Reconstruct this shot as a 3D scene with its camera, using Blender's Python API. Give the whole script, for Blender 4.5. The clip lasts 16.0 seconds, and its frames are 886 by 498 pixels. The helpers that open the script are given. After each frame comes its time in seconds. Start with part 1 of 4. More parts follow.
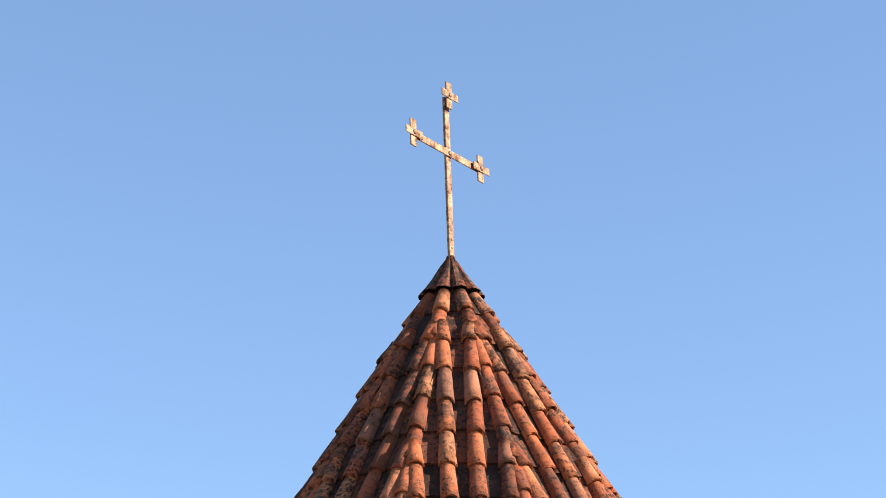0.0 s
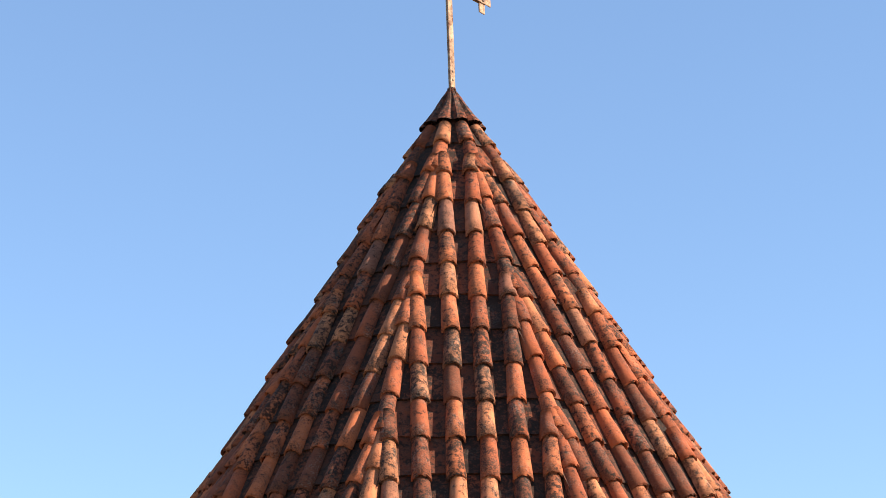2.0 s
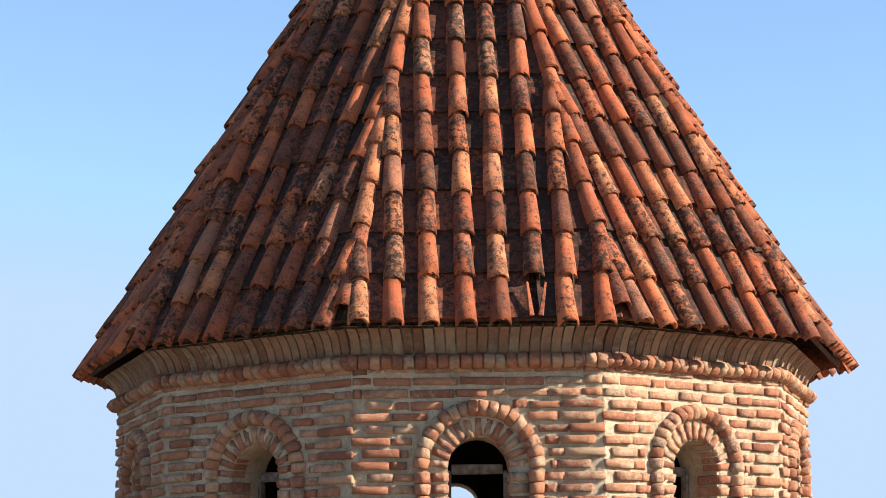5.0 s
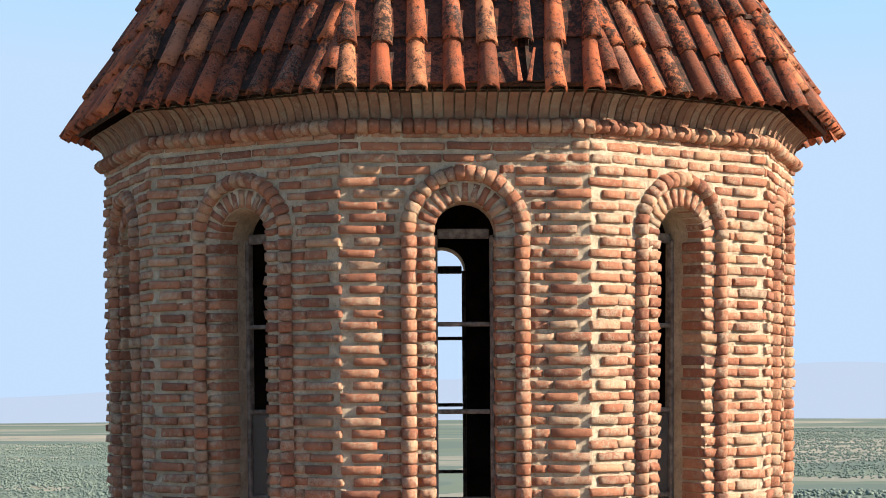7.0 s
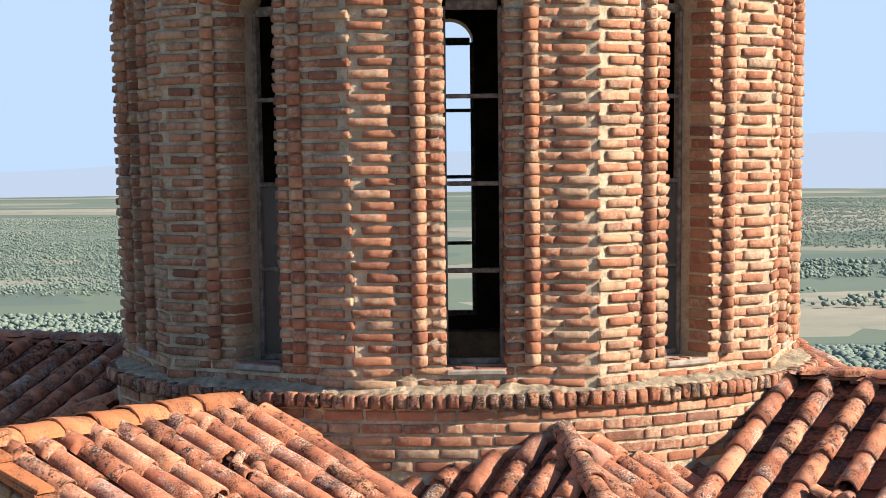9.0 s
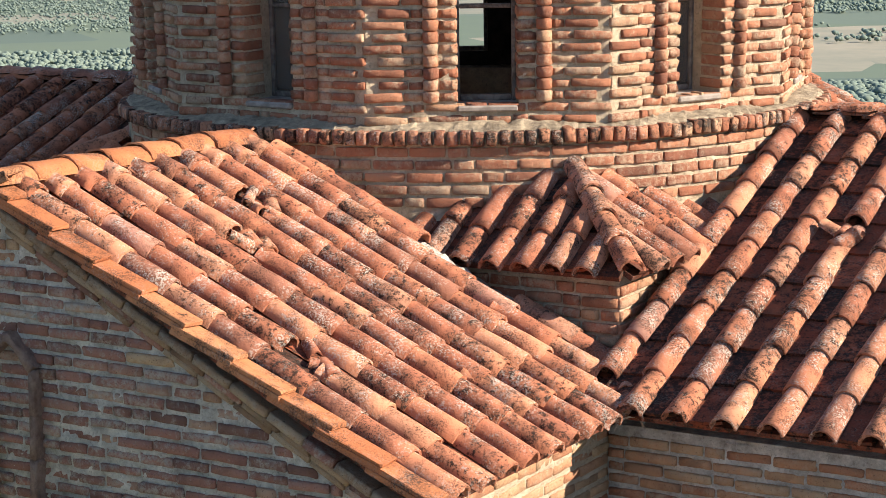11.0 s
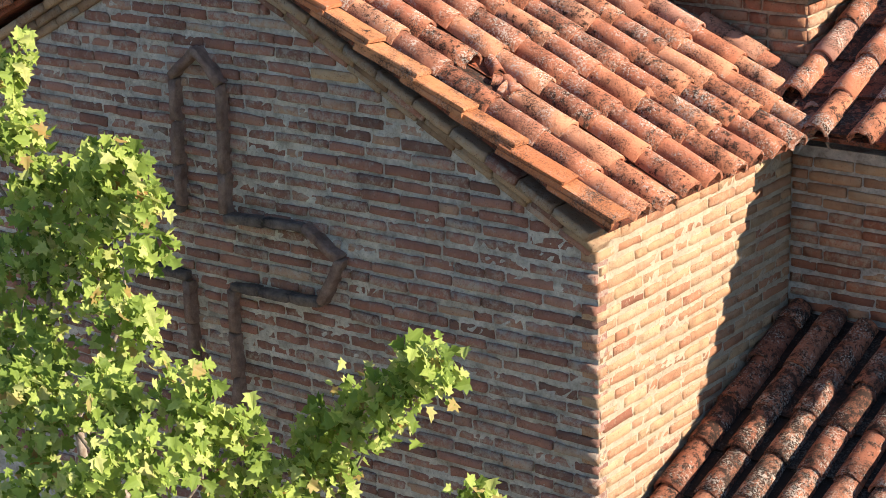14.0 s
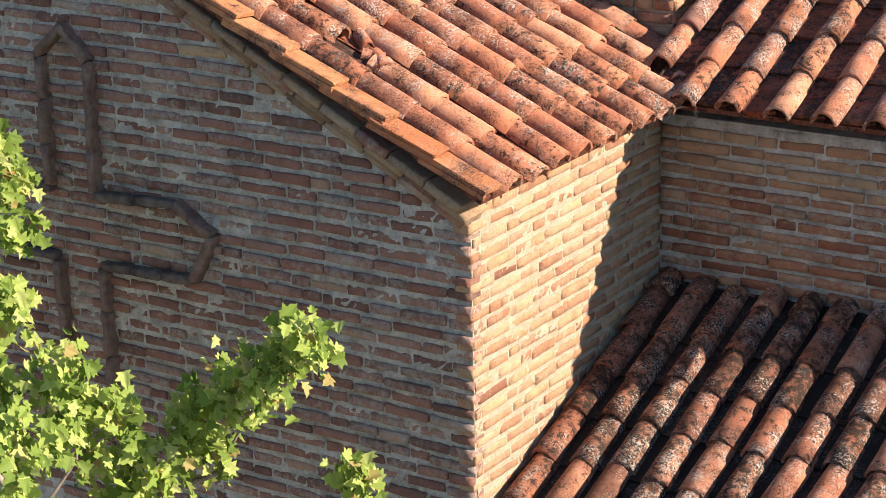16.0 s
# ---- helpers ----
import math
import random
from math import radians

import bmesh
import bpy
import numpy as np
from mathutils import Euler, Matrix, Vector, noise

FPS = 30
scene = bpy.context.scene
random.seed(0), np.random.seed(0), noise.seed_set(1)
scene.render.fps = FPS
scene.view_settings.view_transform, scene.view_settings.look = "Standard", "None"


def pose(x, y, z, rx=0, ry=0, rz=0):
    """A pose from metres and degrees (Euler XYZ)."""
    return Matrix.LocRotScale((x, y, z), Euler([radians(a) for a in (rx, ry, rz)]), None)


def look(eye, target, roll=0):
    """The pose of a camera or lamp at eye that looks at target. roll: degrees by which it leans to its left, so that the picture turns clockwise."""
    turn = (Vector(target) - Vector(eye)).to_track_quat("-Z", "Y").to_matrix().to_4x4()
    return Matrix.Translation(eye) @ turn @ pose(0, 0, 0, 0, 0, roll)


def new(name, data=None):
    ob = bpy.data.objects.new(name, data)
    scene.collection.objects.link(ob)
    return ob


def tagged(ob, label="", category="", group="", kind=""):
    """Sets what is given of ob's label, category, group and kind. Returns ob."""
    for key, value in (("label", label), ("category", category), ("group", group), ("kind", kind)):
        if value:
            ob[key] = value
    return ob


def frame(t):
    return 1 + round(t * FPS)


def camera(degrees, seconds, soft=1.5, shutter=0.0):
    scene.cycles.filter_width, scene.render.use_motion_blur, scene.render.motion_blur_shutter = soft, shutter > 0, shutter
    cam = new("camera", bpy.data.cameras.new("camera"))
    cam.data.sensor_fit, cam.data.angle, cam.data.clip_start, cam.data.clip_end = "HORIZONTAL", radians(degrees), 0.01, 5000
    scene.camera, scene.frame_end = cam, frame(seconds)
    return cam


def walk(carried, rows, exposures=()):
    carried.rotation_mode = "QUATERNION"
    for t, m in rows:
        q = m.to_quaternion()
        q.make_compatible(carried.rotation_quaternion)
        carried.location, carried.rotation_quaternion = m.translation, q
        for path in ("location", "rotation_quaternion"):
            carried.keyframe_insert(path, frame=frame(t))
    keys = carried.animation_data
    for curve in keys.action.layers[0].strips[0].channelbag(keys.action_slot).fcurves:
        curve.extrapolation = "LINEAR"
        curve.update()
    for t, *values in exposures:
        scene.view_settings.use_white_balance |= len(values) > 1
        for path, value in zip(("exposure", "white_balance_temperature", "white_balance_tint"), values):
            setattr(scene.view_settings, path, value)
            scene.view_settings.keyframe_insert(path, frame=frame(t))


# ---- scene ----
# A brick church on a hill: a ten-sided drum under a tiled cone, arms, gable and valley.
EYE = 10.0
cam = camera(2 * math.degrees(math.atan(784 / 3700)), 16.0, soft=0.5)
# seconds, yaw, pitch, roll; the camera stands on one spot and turns
ROWS = [
    (0.0, -0.000, 23.616, 1.105),
    (0.5, 0.020, 22.807, 1.155),
    (1.0, 0.020, 21.696, 1.154),
    (1.5, 0.025, 20.421, 1.166),
    (2.0, 0.040, 19.018, 1.129),
    (2.5, 0.092, 17.556, 1.112),
    (3.0, 0.141, 16.068, 0.902),
    (3.5, 0.223, 14.608, 0.937),
    (5.8, -0.232, 7.623, 0.644),
    (6.0, -0.267, 6.983, 0.504),
    (6.5, -0.348, 5.344, 0.415),
    (7.0, -0.359, 3.679, 0.322),
    (7.5, -0.342, 2.030, 0.188),
    (8.0, -0.241, 0.436, 0.086),
    (8.2, -0.186, -0.157, 0.278),
    (10.3, -0.113, -7.060, 0.752),
    (10.5, -0.090, -7.853, 0.773),
    (11.0, 0.164, -9.776, 0.801),
    (11.5, 0.801, -11.530, 0.789),
    (12.0, 1.764, -13.005, 0.827),
    (12.5, 2.932, -14.237, 0.945),
    (13.0, 4.011, -15.373, 1.082),
    (13.5, 4.755, -16.447, 1.223),
    (14.0, 5.146, -17.409, 1.430),
    (14.5, 5.079, -18.129, 1.559),
    (15.0, 4.410, -18.454, 1.652),
    (15.5, 3.387, -18.446, 1.650),
    (16.0, 1.511, -18.218, 1.341),
]
walk(cam, [(t, pose(0, 0, EYE, 90 + pitch, roll, yaw)) for t, yaw, pitch, roll in ROWS])

# ---- light ----
SUN_AZ, SUN_EL = 105.0, 28.0
world = bpy.data.worlds.new("sky")
scene.world = world
world.use_nodes = True
wn = world.node_tree.nodes
sky = wn.new("ShaderNodeTexSky")
sky.sky_type = "NISHITA"
sky.sun_disc = False
sky.sun_elevation = radians(SUN_EL)
sky.sun_rotation = radians(SUN_AZ)
sky.altitude = 400
sky.air_density = 1.0
sky.dust_density = 0.0
sky.ozone_density = 2.8
wn["Background"].inputs[1].default_value = 0.105
# haze evens the sky out and keeps the horizon from glaring
haze = wn.new("ShaderNodeMix")
haze.data_type = "RGBA"
haze.inputs[0].default_value = 0.30
haze.inputs[7].default_value = (1.0, 1.65, 2.85, 1)
pale = wn.new("ShaderNodeMix")
pale.data_type, pale.blend_type = "RGBA", "DARKEN"
pale.inputs[0].default_value = 1.0
pale.inputs[7].default_value = (2.1, 2.78, 3.75, 1)
world.node_tree.links.new(sky.outputs[0], haze.inputs[6])
world.node_tree.links.new(haze.outputs[2], pale.inputs[6])
world.node_tree.links.new(pale.outputs[2], wn["Background"].inputs[0])
sun_data = bpy.data.lights.new("sun", "SUN")
sun_data.energy = 5.0
sun_data.angle = radians(0.5)
sun_data.color = (1.0, 0.89, 0.74)
sun = new("sun", sun_data)
to_sun = Vector((math.sin(radians(SUN_AZ)) * math.cos(radians(SUN_EL)), math.cos(radians(SUN_AZ)) * math.cos(radians(SUN_EL)), math.sin(radians(SUN_EL))))
sun.matrix_world = look(Vector((0, 0, 40)), Vector((0, 0, 40)) - to_sun)
scene.view_settings.exposure = 1.35


# ---- materials ----
def mat_base(name, rough=0.9):
    m = bpy.data.materials.new(name)
    m.use_nodes = True
    b = m.node_tree.nodes["Principled BSDF"]
    b.inputs["Roughness"].default_value = rough
    b.inputs["Specular IOR Level"].default_value = 0.12
    return m, m.node_tree.nodes, m.node_tree.links, b


def nd(nodes, kind, **kw):
    n = nodes.new(kind)
    for k, v in kw.items():
        n.inputs[k.replace("_", " ")].default_value = v
    return n


def ramp(nodes, stops):
    r = nodes.new("ShaderNodeValToRGB")
    e = r.color_ramp.elements
    while len(e) < len(stops):
        e.new(0.5)
    for el, (p, c) in zip(e, stops):
        el.position, el.color = p, (*c, 1)
    return r


def mixc(nodes, links, fac, a, b, mode="MIX"):
    m = nodes.new("ShaderNodeMix")
    m.data_type, m.blend_type = "RGBA", mode
    for i, s in ((0, fac), (6, a), (7, b)):
        if hasattr(s, "links"):
            links.new(s, m.inputs[i])
        else:
            m.inputs[i].default_value = s if i == 0 else (*s, 1)
    return m.outputs[2]


def coords(nodes, links, rnd=True, island=False):
    """World position, pushed about by the piece's own random number."""
    g = nodes.new("ShaderNodeNewGeometry")
    if island:
        r = g.outputs["Random Per Island"]
    else:
        r = nodes.new("ShaderNodeObjectInfo").outputs["Random"]
    mul = nodes.new("ShaderNodeVectorMath")
    mul.operation = "MULTIPLY_ADD"
    comb = nodes.new("ShaderNodeCombineXYZ")
    links.new(r, comb.inputs[0])
    links.new(r, comb.inputs[1])
    mul.inputs[1].default_value = (37.0, 11.0, 23.0)
    links.new(comb.outputs[0], mul.inputs[0])
    links.new(g.outputs["Position"], mul.inputs[2])
    return mul.outputs[0], r, g


def bumpy(nodes, links, bsdf, height, strength, dist):
    b = nd(nodes, "ShaderNodeBump", Strength=strength, Distance=dist)
    links.new(height, b.inputs["Height"])
    links.new(b.outputs[0], bsdf.inputs["Normal"])


def noise_fac(nodes, links, vec, scale, detail=4.0, lo=0.4, hi=0.6, rough=0.6):
    n = nd(nodes, "ShaderNodeTexNoise", Scale=scale, Detail=detail, Roughness=rough)
    links.new(vec, n.inputs["Vector"])
    m = nodes.new("ShaderNodeMapRange")
    m.inputs[1].default_value, m.inputs[2].default_value = lo, hi
    links.new(n.outputs["Fac"], m.inputs[0])
    return m.outputs[0], n


def mul(nodes, links, a, b):
    m = nodes.new("ShaderNodeMath")
    m.operation = "MULTIPLY"
    for i, s in enumerate((a, b)):
        if hasattr(s, "links"):
            links.new(s, m.inputs[i])
        else:
            m.inputs[i].default_value = s
    return m.outputs[0]


def hashed(nodes, links, r, k):
    """A second random number out of the piece's own."""
    m = nodes.new("ShaderNodeMath")
    m.operation = "FRACT"
    links.new(mul(nodes, links, r, k), m.inputs[0])
    return m.outputs[0]


def shifted(nodes, links, vec, scale, detail, rough, by, amount, lo, hi):
    """A noise mask whose cover grows with a random number of the piece."""
    n = nd(nodes, "ShaderNodeTexNoise", Scale=scale, Detail=detail, Roughness=rough)
    links.new(vec, n.inputs["Vector"])
    add = nodes.new("ShaderNodeMath")
    add.operation = "MULTIPLY_ADD"
    add.inputs[1].default_value = amount
    links.new(by, add.inputs[0])
    links.new(n.outputs["Fac"], add.inputs[2])
    m = nodes.new("ShaderNodeMapRange")
    m.inputs[1].default_value, m.inputs[2].default_value = lo, hi
    links.new(add.outputs[0], m.inputs[0])
    return m.outputs[0]


def tile_material(name, dark, specks, island=False, base=None, pale=(0.44, 0.19, 0.105)):
    """Fired clay: own hue a piece, sooty weathering that differs from piece to piece, lichen specks."""
    m, n, l, b = mat_base(name, 0.85)
    vec, r, g = coords(n, l, island=island)
    hue = ramp(n, base or [(0.0, (0.22, 0.092, 0.062)), (0.15, (0.31, 0.108, 0.063)), (0.4, (0.38, 0.135, 0.075)), (0.7, (0.44, 0.168, 0.092)), (0.9, (0.47, 0.215, 0.126)), (1.0, (0.36, 0.175, 0.13))])
    l.new(r, hue.inputs[0])
    h = hashed(n, l, r, 7.31)
    h2 = hashed(n, l, r, 17.77)
    grain, gn = noise_fac(n, l, vec, 48, 7, 0.3, 0.75)
    col = mixc(n, l, mul(n, l, grain, 0.30), hue.outputs[0], pale)
    # broad soft weathering, then sooty patches with frayed edges
    soft = shifted(n, l, vec, 7, 5, 0.65, h, 0.12, 0.54 - dark * 0.12, 0.84 - dark * 0.12)
    col = mixc(n, l, mul(n, l, soft, 0.70), col, (0.085, 0.040, 0.026))
    st = shifted(n, l, vec, 24, 9, 0.78, h, 0.13, 0.68 - dark * 0.13, 0.75 - dark * 0.12)
    col = mixc(n, l, mul(n, l, st, 0.92), col, (0.020, 0.015, 0.012))
    # small dark and pale lichen specks in drifts
    sp = shifted(n, l, vec, 100, 4, 0.6, h2, 0.08, 0.545, 0.60)
    area, _ = noise_fac(n, l, vec, 7, 4, 0.40, 0.62)
    col = mixc(n, l, mul(n, l, mul(n, l, sp, area), 0.75), col, (0.03, 0.022, 0.018))
    if specks:
        wsp = shifted(n, l, vec, 85, 5, 0.68, h2, 0.07, 0.55, 0.61)
        wa, _ = noise_fac(n, l, vec, 6.3, 5, 0.46, 0.62)
        col = mixc(n, l, mul(n, l, mul(n, l, wsp, wa), specks), col, (0.42, 0.37, 0.32))
    l.new(col, b.inputs["Base Color"])
    bumpy(n, l, b, gn.outputs["Fac"], 0.6, 0.007)
    return m


def brick_material(name, stops, smear, island=False, sand=(0.48, 0.385, 0.27)):
    m, n, l, b = mat_base(name, 0.92)
    vec, r, g = coords(n, l, island=island)
    hue = ramp(n, stops)
    l.new(r, hue.inputs[0])
    h = hashed(n, l, r, 9.13)
    grain, gn = noise_fac(n, l, vec, 36, 9, 0.28, 0.76, 0.75)
    col = mixc(n, l, mul(n, l, grain, 0.35), hue.outputs[0], (0.40, 0.19, 0.11))
    burnt, _ = noise_fac(n, l, vec, 9, 5, 0.5, 0.8, 0.7)
    col = mixc(n, l, mul(n, l, burnt, 0.6), col, (0.10, 0.045, 0.034))
    sm = shifted(n, l, vec, 26, 9, 0.8, h, 0.16, 0.56, 0.72)
    col = mixc(n, l, mul(n, l, sm, smear), col, sand)
    pit, _ = noise_fac(n, l, vec, 130, 3, 0.60, 0.68)
    col = mixc(n, l, mul(n, l, pit, 0.7), col, (0.05, 0.03, 0.024))
    dirt, _ = noise_fac(n, l, vec, 3.1, 4, 0.52, 0.75)
    col = mixc(n, l, mul(n, l, dirt, 0.5), col, (0.06, 0.038, 0.03))
    l.new(col, b.inputs["Base Color"])
    bumpy(n, l, b, gn.outputs["Fac"], 1.0, 0.014)
    return m


def mortar_material(name, a, c):
    m, n, l, b = mat_base(name, 0.95)
    g = n.new("ShaderNodeNewGeometry")
    f, n1 = noise_fac(n, l, g.outputs["Position"], 9, 8, 0.35, 0.65, 0.75)
    col = mixc(n, l, f, a, c)
    f2, _ = noise_fac(n, l, g.outputs["Position"], 60, 3, 0.55, 0.7)
    col = mixc(n, l, mul(n, l, f2, 0.5), col, (0.16, 0.13, 0.105))
    l.new(col, b.inputs["Base Color"])
    f3 = nd(n, "ShaderNodeTexNoise", Scale=45.0, Detail=9.0, Roughness=0.8)
    l.new(g.outputs["Position"], f3.inputs["Vector"])
    bumpy(n, l, b, f3.outputs["Fac"], 1.0, 0.02)
    return m


def plain_material(name, a, c, scale=20.0, rough=0.7, metal=0.0, bump=0.3):
    m, n, l, b = mat_base(name, rough)
    g = n.new("ShaderNodeTexCoord")
    f, n1 = noise_fac(n, l, g.outputs["Object"], scale, 6, 0.4, 0.62, 0.7)
    l.new(mixc(n, l, f, a, c), b.inputs["Base Color"])
    b.inputs["Metallic"].default_value = metal
    bumpy(n, l, b, n1.outputs["Fac"], bump, 0.004)
    return m


RED = [(0.0, (0.20, 0.078, 0.052)), (0.25, (0.30, 0.115, 0.066)), (0.55, (0.37, 0.155, 0.088)), (0.8, (0.42, 0.20, 0.118)), (0.93, (0.45, 0.28, 0.17)), (1.0, (0.16, 0.08, 0.062))]
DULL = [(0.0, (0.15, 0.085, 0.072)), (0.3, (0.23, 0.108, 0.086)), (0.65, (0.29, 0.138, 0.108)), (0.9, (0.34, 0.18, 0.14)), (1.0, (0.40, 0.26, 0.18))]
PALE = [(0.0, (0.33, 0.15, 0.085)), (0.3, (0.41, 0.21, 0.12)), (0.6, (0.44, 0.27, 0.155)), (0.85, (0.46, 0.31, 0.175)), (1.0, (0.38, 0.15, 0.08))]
M_DOME = tile_material("dome_tile_clay", 0.76, 0.15, base=[(0.0, (0.12, 0.036, 0.02)), (0.2, (0.24, 0.058, 0.026)), (0.5, (0.36, 0.088, 0.036)), (0.75, (0.43, 0.12, 0.048)), (0.92, (0.46, 0.18, 0.085)), (1.0, (0.22, 0.09, 0.06))], pale=(0.33, 0.12, 0.06))
M_TILE = tile_material("roof_tile_clay", 0.52, 0.8)
M_VERGE = tile_material("verge_tile_clay", 0.12, 0.2, base=[(0.0, (0.30, 0.098, 0.042)), (0.5, (0.39, 0.142, 0.058)), (1.0, (0.43, 0.19, 0.088))])
# aisle clay: black lichen, with the shade it lies in darkening the base
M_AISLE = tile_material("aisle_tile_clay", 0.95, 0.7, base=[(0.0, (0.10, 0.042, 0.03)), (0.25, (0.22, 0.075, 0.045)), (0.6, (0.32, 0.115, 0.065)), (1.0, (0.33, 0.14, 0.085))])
# trough clays are darkened: shade between the cover rows is in the colour
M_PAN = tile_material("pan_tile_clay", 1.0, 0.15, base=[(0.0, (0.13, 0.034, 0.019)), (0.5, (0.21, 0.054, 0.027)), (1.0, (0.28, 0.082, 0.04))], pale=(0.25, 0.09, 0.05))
M_PAN_DOME_SHADE = tile_material("dome_pan_shaded_clay", 1.3, 0.05, base=[(0.0, (0.06, 0.020, 0.012)), (0.6, (0.13, 0.036, 0.018)), (1.0, (0.24, 0.065, 0.03))], pale=(0.16, 0.06, 0.035))
M_PAN_SHADE = tile_material("shaded_pan_clay", 1.9, 0.15, base=[(0.0, (0.05, 0.022, 0.015)), (1.0, (0.11, 0.04, 0.024))], pale=(0.12, 0.06, 0.04))
M_BRICK = brick_material("drum_brick", RED, 0.65)
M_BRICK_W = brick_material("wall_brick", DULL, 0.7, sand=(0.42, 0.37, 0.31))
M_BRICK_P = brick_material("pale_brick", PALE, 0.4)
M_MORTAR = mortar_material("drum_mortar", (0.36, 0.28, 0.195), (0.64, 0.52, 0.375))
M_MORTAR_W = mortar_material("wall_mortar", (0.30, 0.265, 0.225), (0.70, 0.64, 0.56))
# even, warm mortar for the side wall: strong sun is put into its colour
M_MORTAR_LIT = mortar_material("side_mortar_lit", (0.42, 0.33, 0.235), (0.56, 0.46, 0.34))
M_RELIEF = mortar_material("relief_clay", (0.15, 0.085, 0.066), (0.36, 0.245, 0.195))
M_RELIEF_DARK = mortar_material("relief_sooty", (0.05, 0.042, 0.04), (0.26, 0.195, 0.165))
# corbel clay is greyed and darkened to paint in the eave's shade
M_CORBEL_SHADE = brick_material("corbel_brick", [(0.0, (0.14, 0.075, 0.052)), (0.5, (0.25, 0.135, 0.088)), (1.0, (0.33, 0.20, 0.13))], 0.8, sand=(0.34, 0.27, 0.19))
M_FOOT = mortar_material("foot_mortar", (0.16, 0.125, 0.09), (0.50, 0.40, 0.28))
M_IRON = plain_material("rusty_iron", (0.38, 0.26, 0.17), (0.11, 0.042, 0.022), 14.0, 0.7, 0.0)
M_BOLT = plain_material("bolt_iron", (0.2, 0.15, 0.12), (0.12, 0.07, 0.05), 40.0, 0.6, 0.3)
M_WOOD = plain_material("weathered_wood", (0.10, 0.08, 0.068), (0.23, 0.195, 0.165), 18.0, 0.8)
M_PLASTER = plain_material("grey_plaster", (0.20, 0.165, 0.14), (0.36, 0.31, 0.27), 6.0, 0.95)
# near-black: the gloom inside the drum is painted into this colour
M_INNER_SHADE = plain_material("inner_wall_shade", (0.018, 0.014, 0.012), (0.05, 0.037, 0.03), 5.0, 0.95)
M_BARK = plain_material("bark", (0.16, 0.12, 0.09), (0.30, 0.25, 0.20), 30.0, 0.9)


# ---- builders ----
def mesh_of(name, bm, material, smooth=False):
    me = bpy.data.meshes.new(name)
    bm.normal_update()
    bm.to_mesh(me)
    bm.free()
    me.materials.append(material)
    if smooth:
        me.polygons.foreach_set("use_smooth", [True] * len(me.polygons))
    return me


def put(name, me, parent=None, m=None, label=""):
    ob = new(name, me)
    if parent is not None:
        ob.parent = parent
    if m is not None:
        ob.matrix_basis = m
    if label:
        ob["label"] = label
    return ob


def part(name, bm, material, parent, label="", m=None, smooth=False):
    return put(name, mesh_of(name, bm, material, smooth), parent, m, label)


def box(bm, lo, hi, bevel=0.0, segments=1):
    vs = [bm.verts.new((x, y, z)) for x in (lo[0], hi[0]) for y in (lo[1], hi[1]) for z in (lo[2], hi[2])]
    fs = [bm.faces.new([vs[i] for i in q]) for q in ((0, 1, 3, 2), (4, 6, 7, 5), (0, 4, 5, 1), (2, 3, 7, 6), (0, 2, 6, 4), (1, 5, 7, 3))]
    if bevel:
        es = list({e for f in fs for e in f.edges})
        bmesh.ops.bevel(bm, geom=es, offset=bevel, segments=segments, affect="EDGES")
    return bm


def frame_of(o, x, y, z):
    """A pose whose axes are x, y, z at the place o."""
    m = Matrix.Identity(4)
    for i, v in enumerate((x, y, z, o)):
        for k in range(3):
            m[k][i] = v[k]
    return m


rng = random.Random(7)


def brick_set(material, length, depth, height, count=10, rough=0.006, wear=0.008):
    """Hand-made bricks, rounded and chipped; x along the wall, outer face at y = 0, z from the middle."""
    made = []
    xs, zs = (-0.5, -0.468, -0.16, 0.17, 0.466, 0.5), (-0.5, -0.37, 0.38, 0.5)
    for _ in range(count):
        bm = bmesh.new()
        seed = rng.uniform(0, 90)
        grid = []
        for fx in xs:
            col = []
            for fz in zs:
                ex, ez = abs(fx) == 0.5, abs(fz) == 0.5
                y = (wear * 1.3 if ex else 0) + (wear * 0.9 if ez else 0) + (wear * 0.8 if ex and ez else 0)
                chip = noise.noise(Vector((fx * 5, seed, fz * 3)))
                y += max(0.0, chip) * rough * 2.4 + rng.gauss(0, rough * 0.45)
                x = fx * length * (0.965 if ez and ex else 1) + rng.gauss(0, rough * 0.5)
                z = fz * height * (0.92 if ex and ez else 1) + noise.noise(Vector((fx * 4, seed + 7, fz))) * rough * 0.9
                col.append(bm.verts.new((x, y, z)))
            grid.append(col)
        for a, b in zip(grid, grid[1:]):
            for k in range(3):
                bm.faces.new((a[k], b[k], b[k + 1], a[k + 1]))
        rim = [g[0] for g in grid] + grid[-1][1:] + [g[-1] for g in grid[-2::-1]] + grid[0][-2:0:-1]
        back = [bm.verts.new((v.co.x, depth, v.co.z)) for v in rim]
        for k in range(len(rim)):
            q = (k + 1) % len(rim)
            bm.faces.new((rim[q], rim[k], back[k], back[q]))
        me = mesh_of("brick", bm, material)
        me.polygons.foreach_set("use_smooth", [True] * 15 + [False] * (len(me.polygons) - 15))
        made.append(me)
    return made


